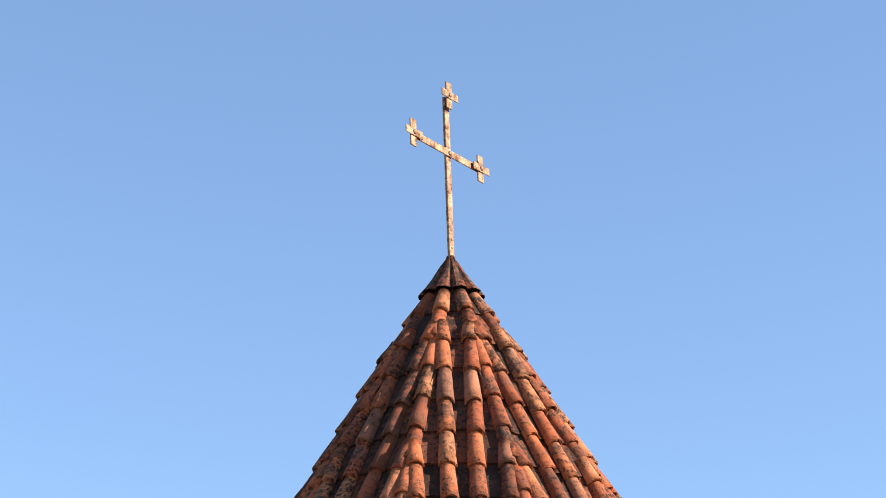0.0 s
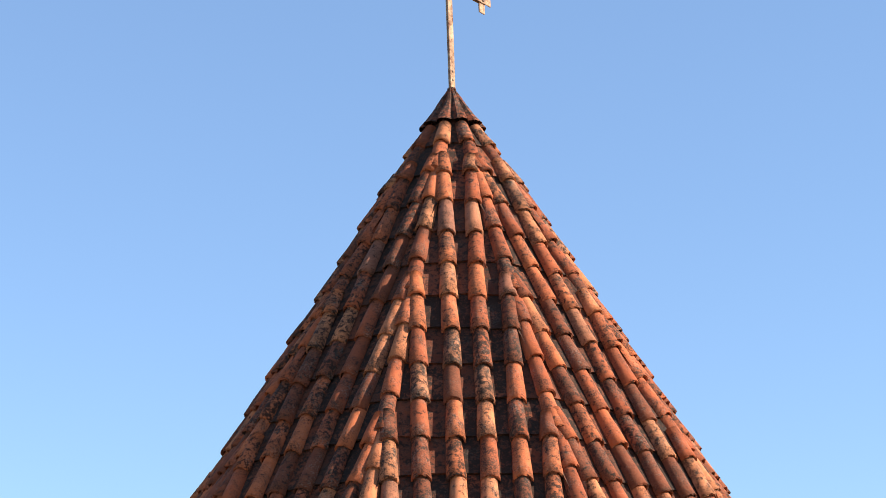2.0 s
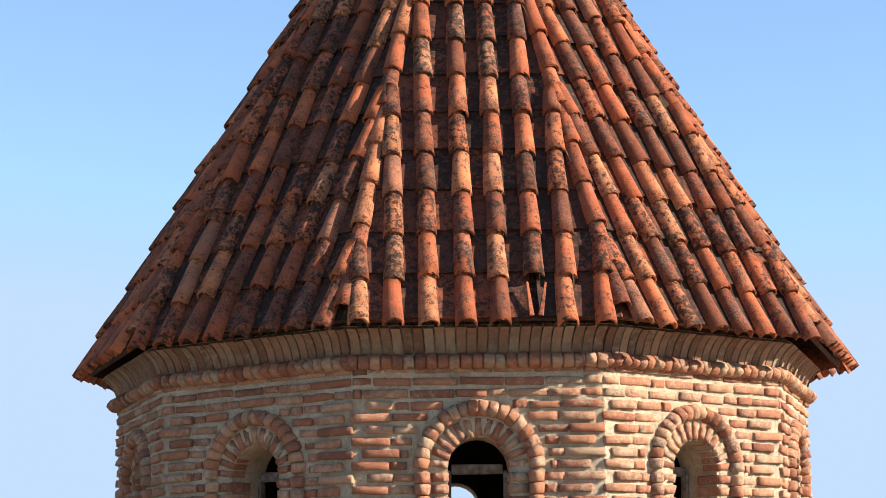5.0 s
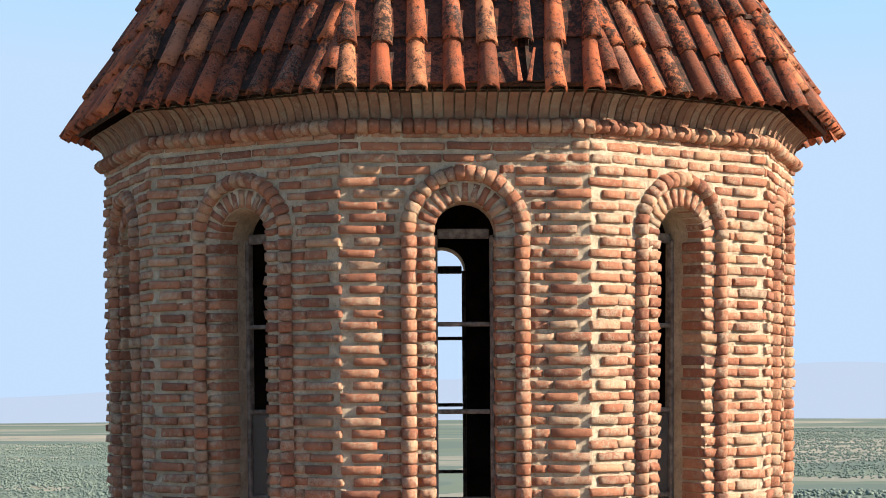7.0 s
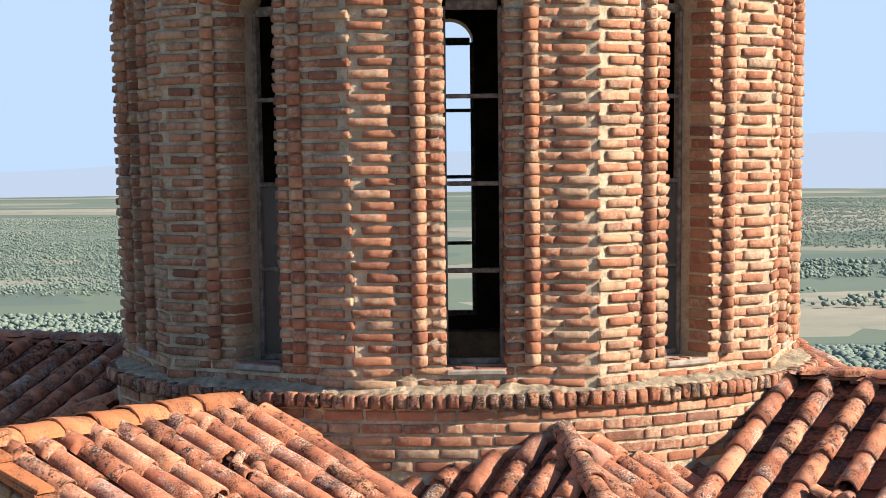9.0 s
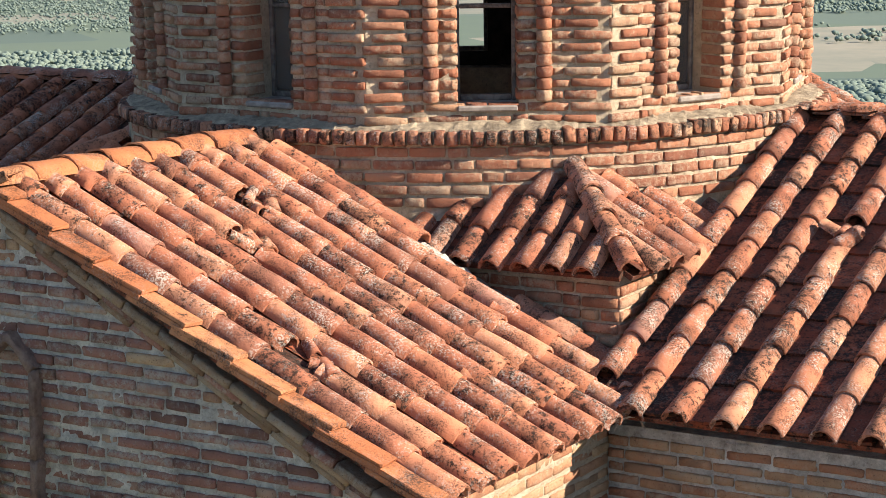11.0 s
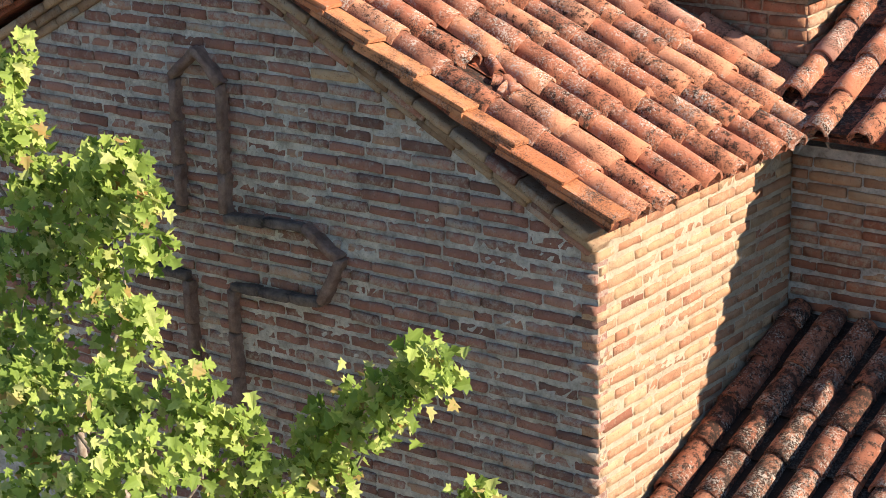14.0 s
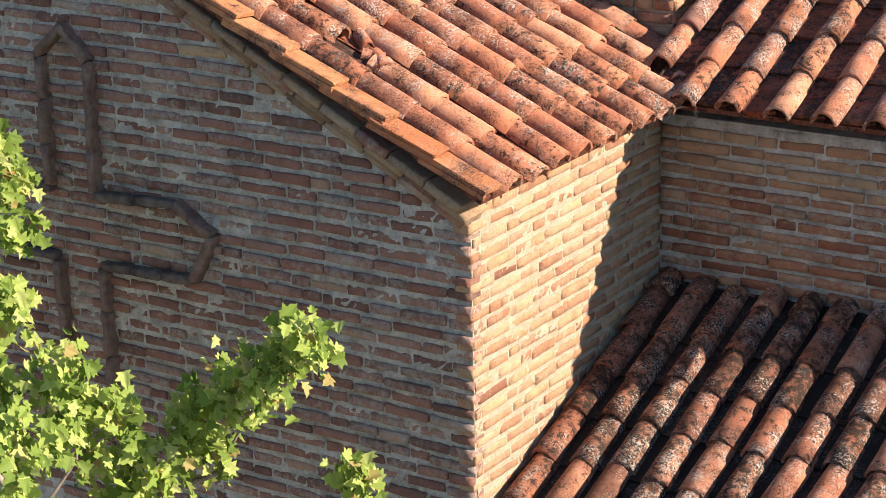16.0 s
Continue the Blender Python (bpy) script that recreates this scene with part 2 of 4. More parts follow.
def mortar_sheet(x0, x1, z0, z1, keep, material, cell=0.024, lump=0.016, seed=0.0, name="mortar_bed"):
    """Hand-laid mortar: a lumpy bed between the bricks that laps here and there over their edges."""
    nx, nz = int((x1 - x0) / cell), int((z1 - z0) / cell)
    grid, verts, faces = {}, [], []
    for i in range(nx):
        for k in range(nz):
            if not keep(x0 + (i + 0.5) * (x1 - x0) / nx, z0 + (k + 0.5) * (z1 - z0) / nz):
                continue
            q = []
            for p in ((i, k), (i + 1, k), (i + 1, k + 1), (i, k + 1)):
                if p not in grid:
                    x, z = x0 + p[0] * (x1 - x0) / nx, z0 + p[1] * (z1 - z0) / nz
                    big = noise.noise(Vector((x * 9, z * 13, seed)))
                    small = noise.noise(Vector((x * 31, z * 37, seed + 5)))
                    grid[p] = len(verts)
                    verts.append((x + 0.006 * small, -0.003 - lump * (0.45 * big + 0.75 * small), z))
                q.append(grid[p])
            faces.append(q)
    me = bpy.data.meshes.new(name)
    me.from_pydata(verts, [], faces)
    me.materials.append(material)
    me.polygons.foreach_set("use_smooth", [True] * len(faces))
    return me


def roll_set(material, rx, ry, height, count=8):
    """Short half-round moulding bricks standing upright, worn at both ends."""
    made = []
    for _ in range(count):
        bm = bmesh.new()
        rings = []
        for z, k in ((-0.5, 0.80), (-0.36, 0.98), (0.36, 1.0), (0.5, 0.82)):
            k *= rng.uniform(0.96, 1.05)
            rings.append([bm.verts.new((-rx * k * math.cos(math.pi * j / 8) + rng.gauss(0, 0.003), -ry * k * math.sin(math.pi * j / 8) + rng.gauss(0, 0.004), z * height)) for j in range(9)])
        for a, b in zip(rings, rings[1:]):
            for j in range(8):
                bm.faces.new((a[j], a[j + 1], b[j + 1], b[j]))
        bm.faces.new(rings[0][::-1])
        bm.faces.new(rings[-1])
        bmesh.ops.recalc_face_normals(bm, faces=bm.faces)
        made.append(mesh_of("moulding_brick", bm, material, True))
    return made


def cover_set(material, length, r0, r1, count=7, chipped=False):
    """Half-round cover tiles: y runs up the slope from the open lower end, thick clay, slightly warped."""
    made = []
    seg = 8
    for k in range(count):
        bm = bmesh.new()
        rings = []
        ny = 4
        warp = rng.uniform(-0.004, 0.004)
        for i in range(ny):
            f = i / (ny - 1)
            r = r0 + (r1 - r0) * f
            rise = 1.05 + rng.uniform(-0.06, 0.06)
            for th in (0.0, 0.013):
                ring = []
                for j in range(seg + 1):
                    a = math.pi * j / seg
                    rr = r - th
                    y = f * length
                    if i == 0:
                        y += rng.uniform(-0.005, 0.006)
                    ring.append(bm.verts.new((-rr * math.cos(a) + warp * math.sin(3 * f), y, rr * rise * math.sin(a) + (0 if 0 < j < seg else 0.0))))
                rings.append(ring)
        for i in range(ny - 1):
            for j in range(seg):
                a, b = rings[2 * i], rings[2 * i + 2]
                bm.faces.new((a[j], a[j + 1], b[j + 1], b[j]))
                a, b = rings[2 * i + 1], rings[2 * i + 3]
                bm.faces.new((a[j + 1], a[j], b[j], b[j + 1]))
        for i in (0, ny - 1):
            for j in range(seg):
                bm.faces.new((rings[2 * i][j], rings[2 * i + 1][j], rings[2 * i + 1][j + 1], rings[2 * i][j + 1]))
        me = mesh_of("cover_tile", bm, material, True)
        me.polygons.foreach_set("use_smooth", [True] * ((ny - 1) * seg * 2) + [False] * (2 * seg))
        made.append(me)
    return made


def pan_mesh(bm, e, s0, step, width):
    """A shallow trough tile, its lower edge thick."""
    w = width / 2
    top = []
    for s, h in ((s0, 0.030 + rng.uniform(0, 0.008)), (s0 + step * 1.12, 0.014)):
        tilt = rng.uniform(-0.006, 0.006)
        top.append([bm.verts.new((e + x * w, s + rng.uniform(-0.004, 0.004), h + dz + tilt * x)) for x, dz in ((-1, 0.014), (-0.55, 0.003), (0, 0), (0.55, 0.003), (1, 0.014))])
    low = [bm.verts.new((v.co.x, v.co.y + 0.004, v.co.z - 0.022)) for v in top[0]]
    for j in range(4):
        bm.faces.new((top[0][j], top[0][j + 1], top[1][j + 1], top[1][j]))
        bm.faces.new((low[j], low[j + 1], top[0][j + 1], top[0][j]))


def pan_set(step, width, count=6, material=M_PAN):
    made = []
    for _ in range(count):
        bm = bmesh.new()
        pan_mesh(bm, 0, 0, step, width)
        made.append(mesh_of("pan_tile", bm, material))
    return made


def pans(parent, rows, length, width, step, inside, joined=False, material=M_PAN):
    """Trough tiles between the cover rows, lapped upwards: e along the eave, s up the slope."""
    cnt = int(length / step) + 1
    meshes = None if joined else pan_set(step, width, 6, material)
    bm = bmesh.new()
    for e in rows:
        for k in range(cnt):
            s0 = k * step - 0.01 + rng.uniform(-0.012, 0.012)
            if not inside(e, s0 + step * 0.5):
                continue
            if joined:
                pan_mesh(bm, e, s0, step, width)
            else:
                put("pan_tile", rng.choice(meshes), parent, pose(e + rng.uniform(-0.006, 0.006), s0, 0))
    if joined:
        tagged(part("pan_tiles", bm, material, parent), kind="stuff")
    else:
        bm.free()


def cover_rows(parent, rows, length, step, inside, meshes, m=None, height=0.05, jitter=1.0, start=0.0, name="cover_tile", skip=None, joined=False):
    """Rows of cover tiles from the eave up; each tile laps over the head of the one below."""
    cnt = int((length + start) / step) + 2
    base = m if m is not None else Matrix.Identity(4)
    n = 0
    bm = bmesh.new()
    for i, e in enumerate(rows):
        drift = rng.uniform(-0.01, 0.01)
        ph = rng.uniform(-0.03, 0.03)
        for k in range(cnt):
            s = -start + k * step + ph * (k > 0) + rng.uniform(-0.012, 0.012) * jitter
            if not inside(e, s + step * 0.45) or (skip and skip(i, k)):
                continue
            t = pose(e + drift + rng.uniform(-0.006, 0.006) * jitter, s, height + 0.012, -1.9 + rng.uniform(-0.8, 0.8) * jitter, rng.uniform(-4, 4) * jitter, rng.uniform(-1.6, 1.6) * jitter)
            cut = 1.0
            while cut > 0.3 and not inside(e, s + 0.40 * cut - 0.02):
                cut -= 0.1
            t = t @ Matrix.Diagonal((1, cut, 1, 1))
            me = rng.choice(meshes)
            n += 1
            if joined:
                old = len(bm.verts)
                bm.from_mesh(me)
                bm.verts.ensure_lookup_table()
                bmesh.ops.transform(bm, matrix=base @ t, verts=bm.verts[old:])
            else:
                put(name, me, parent, base @ t)
    if joined:
        tagged(part("cover_tiles", bm, meshes[0].materials[0], parent), kind="stuff")
    else:
        bm.free()
    return n


# ---- plan ----
AX, AY = 0.155, 14.70          # the drum's axis
CH = Matrix.Translation((AX, AY, 0)) @ pose(0, 0, 0, 0, 0, -31.5)   # church axes: x across, y along, z up
TURN0 = 1.5                    # the drum's front face looks this far to the side


def structure(name, bm, material, m, label, category="wall"):
    ob = part(name, bm, material, None, "", m)
    return tagged(ob, label, category, "", "structure")


def lay(parent, x0, x1, z, mean, meshes, proud=0.0, gap=0.009, jit=0.007, alt=None, hscale=1.0, name="brick", wave=0.0):
    """One course of bricks from x0 to x1 on a wall face whose outside is -y."""
    if x1 - x0 < 0.045:
        return 0
    cuts = [x0]
    while cuts[-1] < x1:
        cuts.append(cuts[-1] + mean * rng.choice((0.5, 0.8, 0.95, 1.0, 1.05, 1.15, 1.25)) * (rng.uniform(0.3, 1) if len(cuts) == 1 else 1))
    cuts[-1] = x1
    if len(cuts) > 2 and cuts[-1] - cuts[-2] < 0.06:
        cuts.pop(-2)
    for a, b in zip(cuts, cuts[1:]):
        c = (a + b) / 2
        ms = alt[0] if alt and alt[1](c, z) else meshes
        t = pose(c, -proud + rng.uniform(-jit, jit), z + rng.uniform(-0.004, 0.004) + wave * math.sin(c * 2.3 + z * 5), 0, rng.uniform(-1.4, 1.4), rng.uniform(-1.2, 1.2))
        put(name, rng.choice(ms), parent, t @ Matrix.Diagonal((max(0.03, b - a - gap) / 0.22, 1, hscale * rng.uniform(0.88, 1.12), 1)))
    return len(cuts) - 1


BR = brick_set(M_BRICK, 0.22, 0.09, 0.053, 14, 0.005)
BW = brick_set(M_BRICK_W, 0.22, 0.09, 0.054, 14, 0.005)
BP = brick_set(M_BRICK_P, 0.22, 0.09, 0.054, 10, 0.0035)
BK = brick_set(brick_material("khaki_brick", [(0.0, (0.20, 0.135, 0.088)), (0.5, (0.29, 0.205, 0.13)), (1.0, (0.38, 0.27, 0.17))], 0.5, sand=(0.36, 0.31, 0.25)), 0.22, 0.09, 0.054, 8, 0.004)
ROLL = roll_set(M_BRICK, 0.047, 0.062, 0.067, 10)
RINGB = brick_set(tile_material("ring_brick", 0.85, 0.6, base=RED), 0.062, 0.16, 0.10, 8, 0.006, 0.016)

# ---- the drum ----
Z0 = 8.60                      # foot of the drum
A0, LEANOUT = 2.246, 1.16      # apothem at the foot, outward lean of the faces in degrees
TAN18, TLEAN = math.tan(radians(18)), math.tan(radians(LEANOUT))
SPRING, WIN, TOPH, THICK = 2.295, 0.186, 3.12, 0.32
COURSE = 0.0712


def half_width(h):
    return (A0 + h * TLEAN) * TAN18


def drum_face_mesh():
    """One side of the drum with its round-headed opening cut through."""
    bm = bmesh.new()
    seg = 12
    arch = [(-WIN * math.cos(math.pi * i / seg), SPRING + WIN * math.sin(math.pi * i / seg)) for i in range(seg + 1)]
    sill = 0.12
    for y, side in ((0.0, 1), (THICK, -1)):
        def hw(h):
            return half_width(h) - y * TAN18
        def face(pts):
            vs = [bm.verts.new((x, y, z)) for x, z in pts]
            bm.faces.new(vs if side == 1 else vs[::-1])
        face([(-hw(-0.4), -0.4), (hw(-0.4), -0.4), (hw(sill), sill), (-hw(sill), sill)])
        face([(-hw(sill), sill), (-WIN, sill), (-WIN, SPRING), (-hw(SPRING), SPRING)])
        face([(WIN, sill), (hw(sill), sill), (hw(SPRING), SPRING), (WIN, SPRING)])
        tops = [(-hw(TOPH) + 2 * hw(TOPH) * i / seg, TOPH) for i in range(seg + 1)]
        face([(-hw(SPRING), SPRING), arch[0], tops[0]])
        face([arch[-1], (hw(SPRING), SPRING), tops[-1]])
        for i in range(seg):
            face([arch[i], arch[i + 1], tops[i + 1], tops[i]])
    loop = [(-WIN, sill), *arch, (WIN, sill)]
    for (x, z), (x2, z2) in zip(loop, loop[1:] + loop[:1]):
        bm.faces.new([bm.verts.new(p) for p in ((x, 0, z), (x, THICK, z), (x2, THICK, z2), (x2, 0, z2))])
    bm.faces.new([bm.verts.new(p) for p in ((-half_width(TOPH), 0, TOPH), (half_width(TOPH), 0, TOPH), (half_width(TOPH) - THICK * TAN18, THICK, TOPH), (-half_width(TOPH) + THICK * TAN18, THICK, TOPH))])
    bmesh.ops.remove_doubles(bm, verts=bm.verts, dist=0.0005)
    me = mesh_of("drum_wall", bm, M_MORTAR)
    me.materials.append(M_INNER_SHADE)
    # inner faces get the painted gloom
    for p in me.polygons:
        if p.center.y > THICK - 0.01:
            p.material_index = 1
    return me


DRUM_WALL = drum_face_mesh()
DRUM_BED = mortar_sheet(-0.79, 0.79, 0.0, 2.94, lambda x, z: abs(x) < half_width(z) and not (z > 0.12 and (abs(x) < 0.205 and z < SPRING or math.hypot(x, z - SPRING) < 0.21)), M_MORTAR, 0.022, 0.015, 3.0)


def drum_frame(i):
    a = radians(-90 + TURN0 + 36 * i)
    n = Vector((math.cos(a), math.sin(a), 0))
    x = Vector((-n.y, n.x, 0))
    return frame_of(Vector((AX, AY, Z0)) + n * A0, x, -n, Vector((0, 0, 1))) @ pose(0, 0, 0, LEANOUT)


def corbel_meshes():
    """Upright bricks of the flaring cornice, one shape for each place along a side."""
    made = []
    count = 24
    prof = [(0.0, 2.975), (-0.015, 3.02), (-0.035, 3.06), (-0.065, 3.095), (-0.10, 3.12)]
    for i in range(count):
        bm = bmesh.new()
        rings = []
        dz = rng.uniform(-0.004, 0.004)
        for y, h in prof:
            w = (A0 + 3.0 * TLEAN - y) * TAN18
            xa, xb = (-1 + 2 * (i + 0.07) / count) * w, (-1 + 2 * (i + 0.93) / count) * w
            rings.append([bm.verts.new(p) for p in ((xa, y - 0.012, h + dz), (xb, y - 0.012, h + dz), (xb, y + 0.06, h + 0.05), (xa, y + 0.06, h + 0.05))])
        for a, b in zip(rings, rings[1:]):
            for j in range(4):
                bm.faces.new((a[j], a[(j + 1) % 4], b[(j + 1) % 4], b[j]))
        bm.faces.new(rings[0][::-1])
        bm.faces.new(rings[-1])
        bmesh.ops.recalc_face_normals(bm, faces=bm.faces)
        made.append(mesh_of("corbel_brick", bm, M_CORBEL_SHADE))
    return made


CORBEL = corbel_meshes()


def corbel_back():
    bm = bmesh.new()
    prof = [(0.0, 2.96), (-0.006, 3.03), (-0.022, 3.07), (-0.05, 3.11), (-0.09, 3.14)]
    rows = [[bm.verts.new((s * (A0 + 3.0 * TLEAN - y) * TAN18, y, h)) for s in (-1, 1)] for y, h in prof]
    for a, b in zip(rows, rows[1:]):
        bm.faces.new((a[0], a[1], b[1], b[0]))
    return mesh_of("corbel_bed", bm, M_MORTAR)


CORBEL_BED = corbel_back()

# timber window, built once
def bar(bm, x0, x1, z0, z1, y0, y1):
    box(bm, (x0, y0, z0), (x1, y1, z1), 0.006)
    return bm


GLASS, gn_, gl_, gb_ = mat_base("dusty_glass", 0.25)
gb_.inputs["Base Color"].default_value = (0.22, 0.2, 0.18, 1)
gb_.inputs["Transmission Weight"].default_value = 0.65
gb_.inputs["IOR"].default_value = 1.45
WY = 0.24
BARS = (2.302, 1.753, 1.224, 0.695)


def window_thing(i, m, panes):
    w = new(f"window_{i}")
    w.matrix_basis = m
    tagged(w, "narrow arched window with weathered grey wooden glazing bars", "window", "drum windows", "structure")
    part("frame_stile", bar(bmesh.new(), -WIN, -WIN + 0.028, 0.12, SPRING, WY, WY + 0.05), M_WOOD, w)
    part("frame_stile", bar(bmesh.new(), WIN - 0.028, WIN, 0.12, SPRING, WY, WY + 0.05), M_WOOD, w)
    for k, h in enumerate(BARS):
        t = 0.030 if k == 0 else 0.014
        part("transom" if k == 0 else "glazing_bar", bar(bmesh.new(), -WIN + 0.028, WIN - 0.028, h - t, h + t, WY + 0.004, WY + 0.046), M_WOOD, w)
    part("bottom_rail", bar(bmesh.new(), -WIN + 0.028, WIN - 0.028, 0.122, 0.16, WY + 0.004, WY + 0.046), M_WOOD, w)
    for h0, h1 in panes:
        p = part("pane", box(bmesh.new(), (-WIN + 0.03, WY + 0.02, h0), (WIN - 0.03, WY + 0.025, h1)), GLASS, w, "dusty greyish glass")
        p.visible_shadow = False
    return w


for i in range(10):
    fm = drum_frame(i)
    wall = put(f"wall_drum_{i + 1}", DRUM_WALL, None, fm)
    tagged(wall, "weathered red brick side of the round drum in rough pale mortar", "wall", "drum sides", "structure")
    put("corbel_bed", CORBEL_BED, wall)
    if i not in (4, 5, 6):
        put("mortar_bed", DRUM_BED, wall)
    window_thing(i + 1, fm, ((0.165, 0.68), (0.71, 1.21)) if i in (1, 9) else ())
    if i in (4, 5, 6):
        continue
    rows = int(2.885 / COURSE)
    for k in range(rows + 1):
        z = (k + 0.5) * COURSE
        hw = half_width(z)
        if z > 2.72:
            lay(wall, -hw, hw, z, 0.24, BR, 0.018, hscale=0.88)
            continue
        inner = 0.385 if z < SPRING else math.sqrt(max(0.0, 0.425 ** 2 - (z - SPRING) ** 2))
        if z < 0.11:
            inner = 0.0
        for s in (-1, 1):
            flush = (k % 2 == 1) == (s > 0)
            q = (0.225 if flush else 0.265) + rng.uniform(-0.025, 0.025)
            # quoin: every other course is cut back from the edge
            near = hw - (-0.008 if flush else 0.07 + rng.uniform(-0.02, 0.02))
            c = s * (near + hw - q) / 2
            L = near - hw + q
            put("brick", rng.choice(BR), wall, pose(c, -0.028 + rng.uniform(-0.006, 0.006), z, 0, rng.uniform(-1.5, 1.5), rng.uniform(-2, 2)) @ Matrix.Diagonal((L / 0.22, 1, rng.uniform(0.84, 1.0), 1)))
            rest = hw - q - 0.006 - inner
            if rest > 0.26:
                a, b = sorted((s * (hw - q - 0.006), s * inner))
                lay(wall, a, b, z, 0.20, BR, 0.016, jit=0.006, hscale=0.88)
            elif rest > 0.03:
                put("brick", rng.choice(BR), wall, pose(s * (inner + rest / 2), -0.016 + rng.uniform(-0.006, 0.006), z + rng.uniform(-0.003, 0.003), 0, rng.uniform(-1.5, 1.5), 0) @ Matrix.Diagonal((rest / 0.22, 1, rng.uniform(0.8, 0.96), 1)))
        if 0.11 < z < SPRING:
            for s in (-1, 1):
                put("moulding_brick", rng.choice(ROLL), wall, pose(s * 0.338, -0.004 + rng.uniform(-0.005, 0.005), z, 0, rng.uniform(-3, 3), rng.uniform(-3, 3)))
                put("jamb_brick", rng.choice(BR), wall, pose(s * 0.233, -0.020 + rng.uniform(-0.006, 0.006), z + rng.uniform(-0.004, 0.004), 0, rng.uniform(-2, 2), 0) @ Matrix.Diagonal((rng.uniform(0.105, 0.122) / 0.22, 2.0, 1.05, 1)))
    for j in range(18):
        a = math.pi * (j + 0.5) / 18
        put("moulding_brick", rng.choice(ROLL), wall, pose(-0.345 * math.cos(a), -0.004 + rng.uniform(-0.005, 0.005), SPRING + 0.358 * math.sin(a), 0, math.degrees(a) + rng.uniform(-3, 3), 0) @ Matrix.Diagonal((1.02, 1, 0.9, 1)))
    for j in range(13):
        a = math.pi * (j + 0.5) / 13
        put("arch_brick", rng.choice(BR), wall, pose(-0.238 * math.cos(a), -0.016 + rng.uniform(-0.006, 0.006), SPRING + 0.243 * math.sin(a), 0, math.degrees(a), 0) @ Matrix.Diagonal((0.112 / 0.22, 1.5, 0.82, 1)))
    wt = half_width(2.93) + 0.03
    cnt = 23
    for j in range(cnt):
        x = -wt + 2 * wt * (j + 0.5) / cnt
        put("moulding_brick", rng.choice(ROLL), wall, pose(x, -0.010 + rng.uniform(-0.005, 0.005), 2.930, 0, 90 + rng.uniform(-3, 3), rng.uniform(-3, 3)) @ Matrix.Diagonal((1.0, 1.1, 0.97, 1)))
    for me in CORBEL:
        put("corbel_brick", me, wall)
    sl = bmesh.new()
    box(sl, (-WIN + 0.004, -0.03, 0.085), (WIN - 0.004, 0.31, 0.123), 0.01)
    part("window_sill", sl, M_PLASTER, wall)

# round foot of the drum with its ring of header bricks
RB = 2.42
bm = bmesh.new()
prof = [(RB - 0.012, 7.3)] + [(RB - 0.012, 8.0 + 0.49 * k / 19) for k in range(20)] + [(RB + 0.015, 8.51), (RB + 0.018, 8.54), (RB + 0.01, 8.575), (RB - 0.02, 8.60), (2.34, 8.615), (2.28, 8.63), (2.20, 8.635), (1.80, 8.605), (1.80, 7.3)]
seg = 480
rings = []
for r, z in prof:
    ring = []
    for j in range(seg):
        a = 2 * math.pi * j / seg
        w = noise.noise(Vector((14 * r * math.cos(a), 14 * r * math.sin(a), z * 16))) * 0.011 + noise.noise(Vector((36 * r * math.cos(a), 36 * r * math.sin(a), z * 36))) * 0.009
        if r < 2.19:
            w = 0
        ring.append(bm.verts.new(((r + w) * math.cos(a), (r + w) * math.sin(a), z + (w * 1.3 if z > 8.55 else 0))))
    rings.append(ring)
for a, b in zip(rings, rings[1:]):
    for j in range(seg):
        bm.faces.new((a[j], a[(j + 1) % seg], b[(j + 1) % seg], b[j]))
foot = structure("wall_drum_foot", bm, M_MORTAR, Matrix.Translation((AX, AY, 0)), "round brick foot of the drum with lichened mortar")
foot.data.materials.append(M_FOOT)
for p in foot.data.polygons:
    p.material_index = 1 if p.center.z > 8.5 else 0
cnt = 198
for j in range(cnt):
    a = 2 * math.pi * j / cnt
    t = Matrix.Rotation(a, 4, "Z") @ pose(0, -RB - 0.052 + rng.uniform(-0.008, 0.008), 8.548 + rng.uniform(-0.006, 0.006), rng.uniform(-4, 4), rng.uniform(-4, 4), rng.uniform(-4, 4))
    put("ring_brick", rng.choice(RINGB), foot, t @ Matrix.Diagonal((1, 1, 0.86, 1)))
for k in range(5):
    z = 8.46 - k * 0.075
    a = radians(-75) + rng.uniform(0, 0.08)
    while a < radians(75):
        L = rng.choice((0.13, 0.2, 0.23, 0.26))
        t = Matrix.Rotation(a + L / 2 / RB, 4, "Z") @ pose(0, -RB - 0.004 + rng.uniform(-0.006, 0.006), z, 0, rng.uniform(-1.5, 1.5), 0) @ Matrix.Diagonal(((L - 0.015) / 0.22, 0.5, 1, 1))
        put("brick", rng.choice(BR), foot, t)
        a += L / RB
# floor that closes the drum, painted as dark as its inner walls
bm = bmesh.new()
bmesh.ops.create_circle(bm, cap_ends=True, segments=40, radius=1.85)
structure("floor", bm, M_INNER_SHADE, Matrix.Translation((AX, AY, 8.0)), "floor inside the drum, its gloom painted into the colour", "floor")

# ---- the cone roof ----
EAVE_A, EAVE_Z, APEX_Z = 2.530, 11.755, 16.27
CONE_X = AX + 0.025            # the roof sits a little off the drum
SLOPE = math.hypot(EAVE_A, APEX_Z - EAVE_Z)
DC = cover_set(M_DOME, 0.40, 0.066, 0.050, 8)
RC = cover_set(M_VERGE, 0.42, 0.115, 0.100, 6)
TC = cover_set(M_TILE, 0.42, 0.074, 0.064, 10)
ROWGAP = 0.206
half_eave = EAVE_A * TAN18
dome_rows = [(j + 0.5) * ROWGAP for j in range(-4, 4)]


def in_facet(e, s):
    return s < SLOPE - 0.20 and abs(e) < half_eave * (1 - s / SLOPE) - 0.015


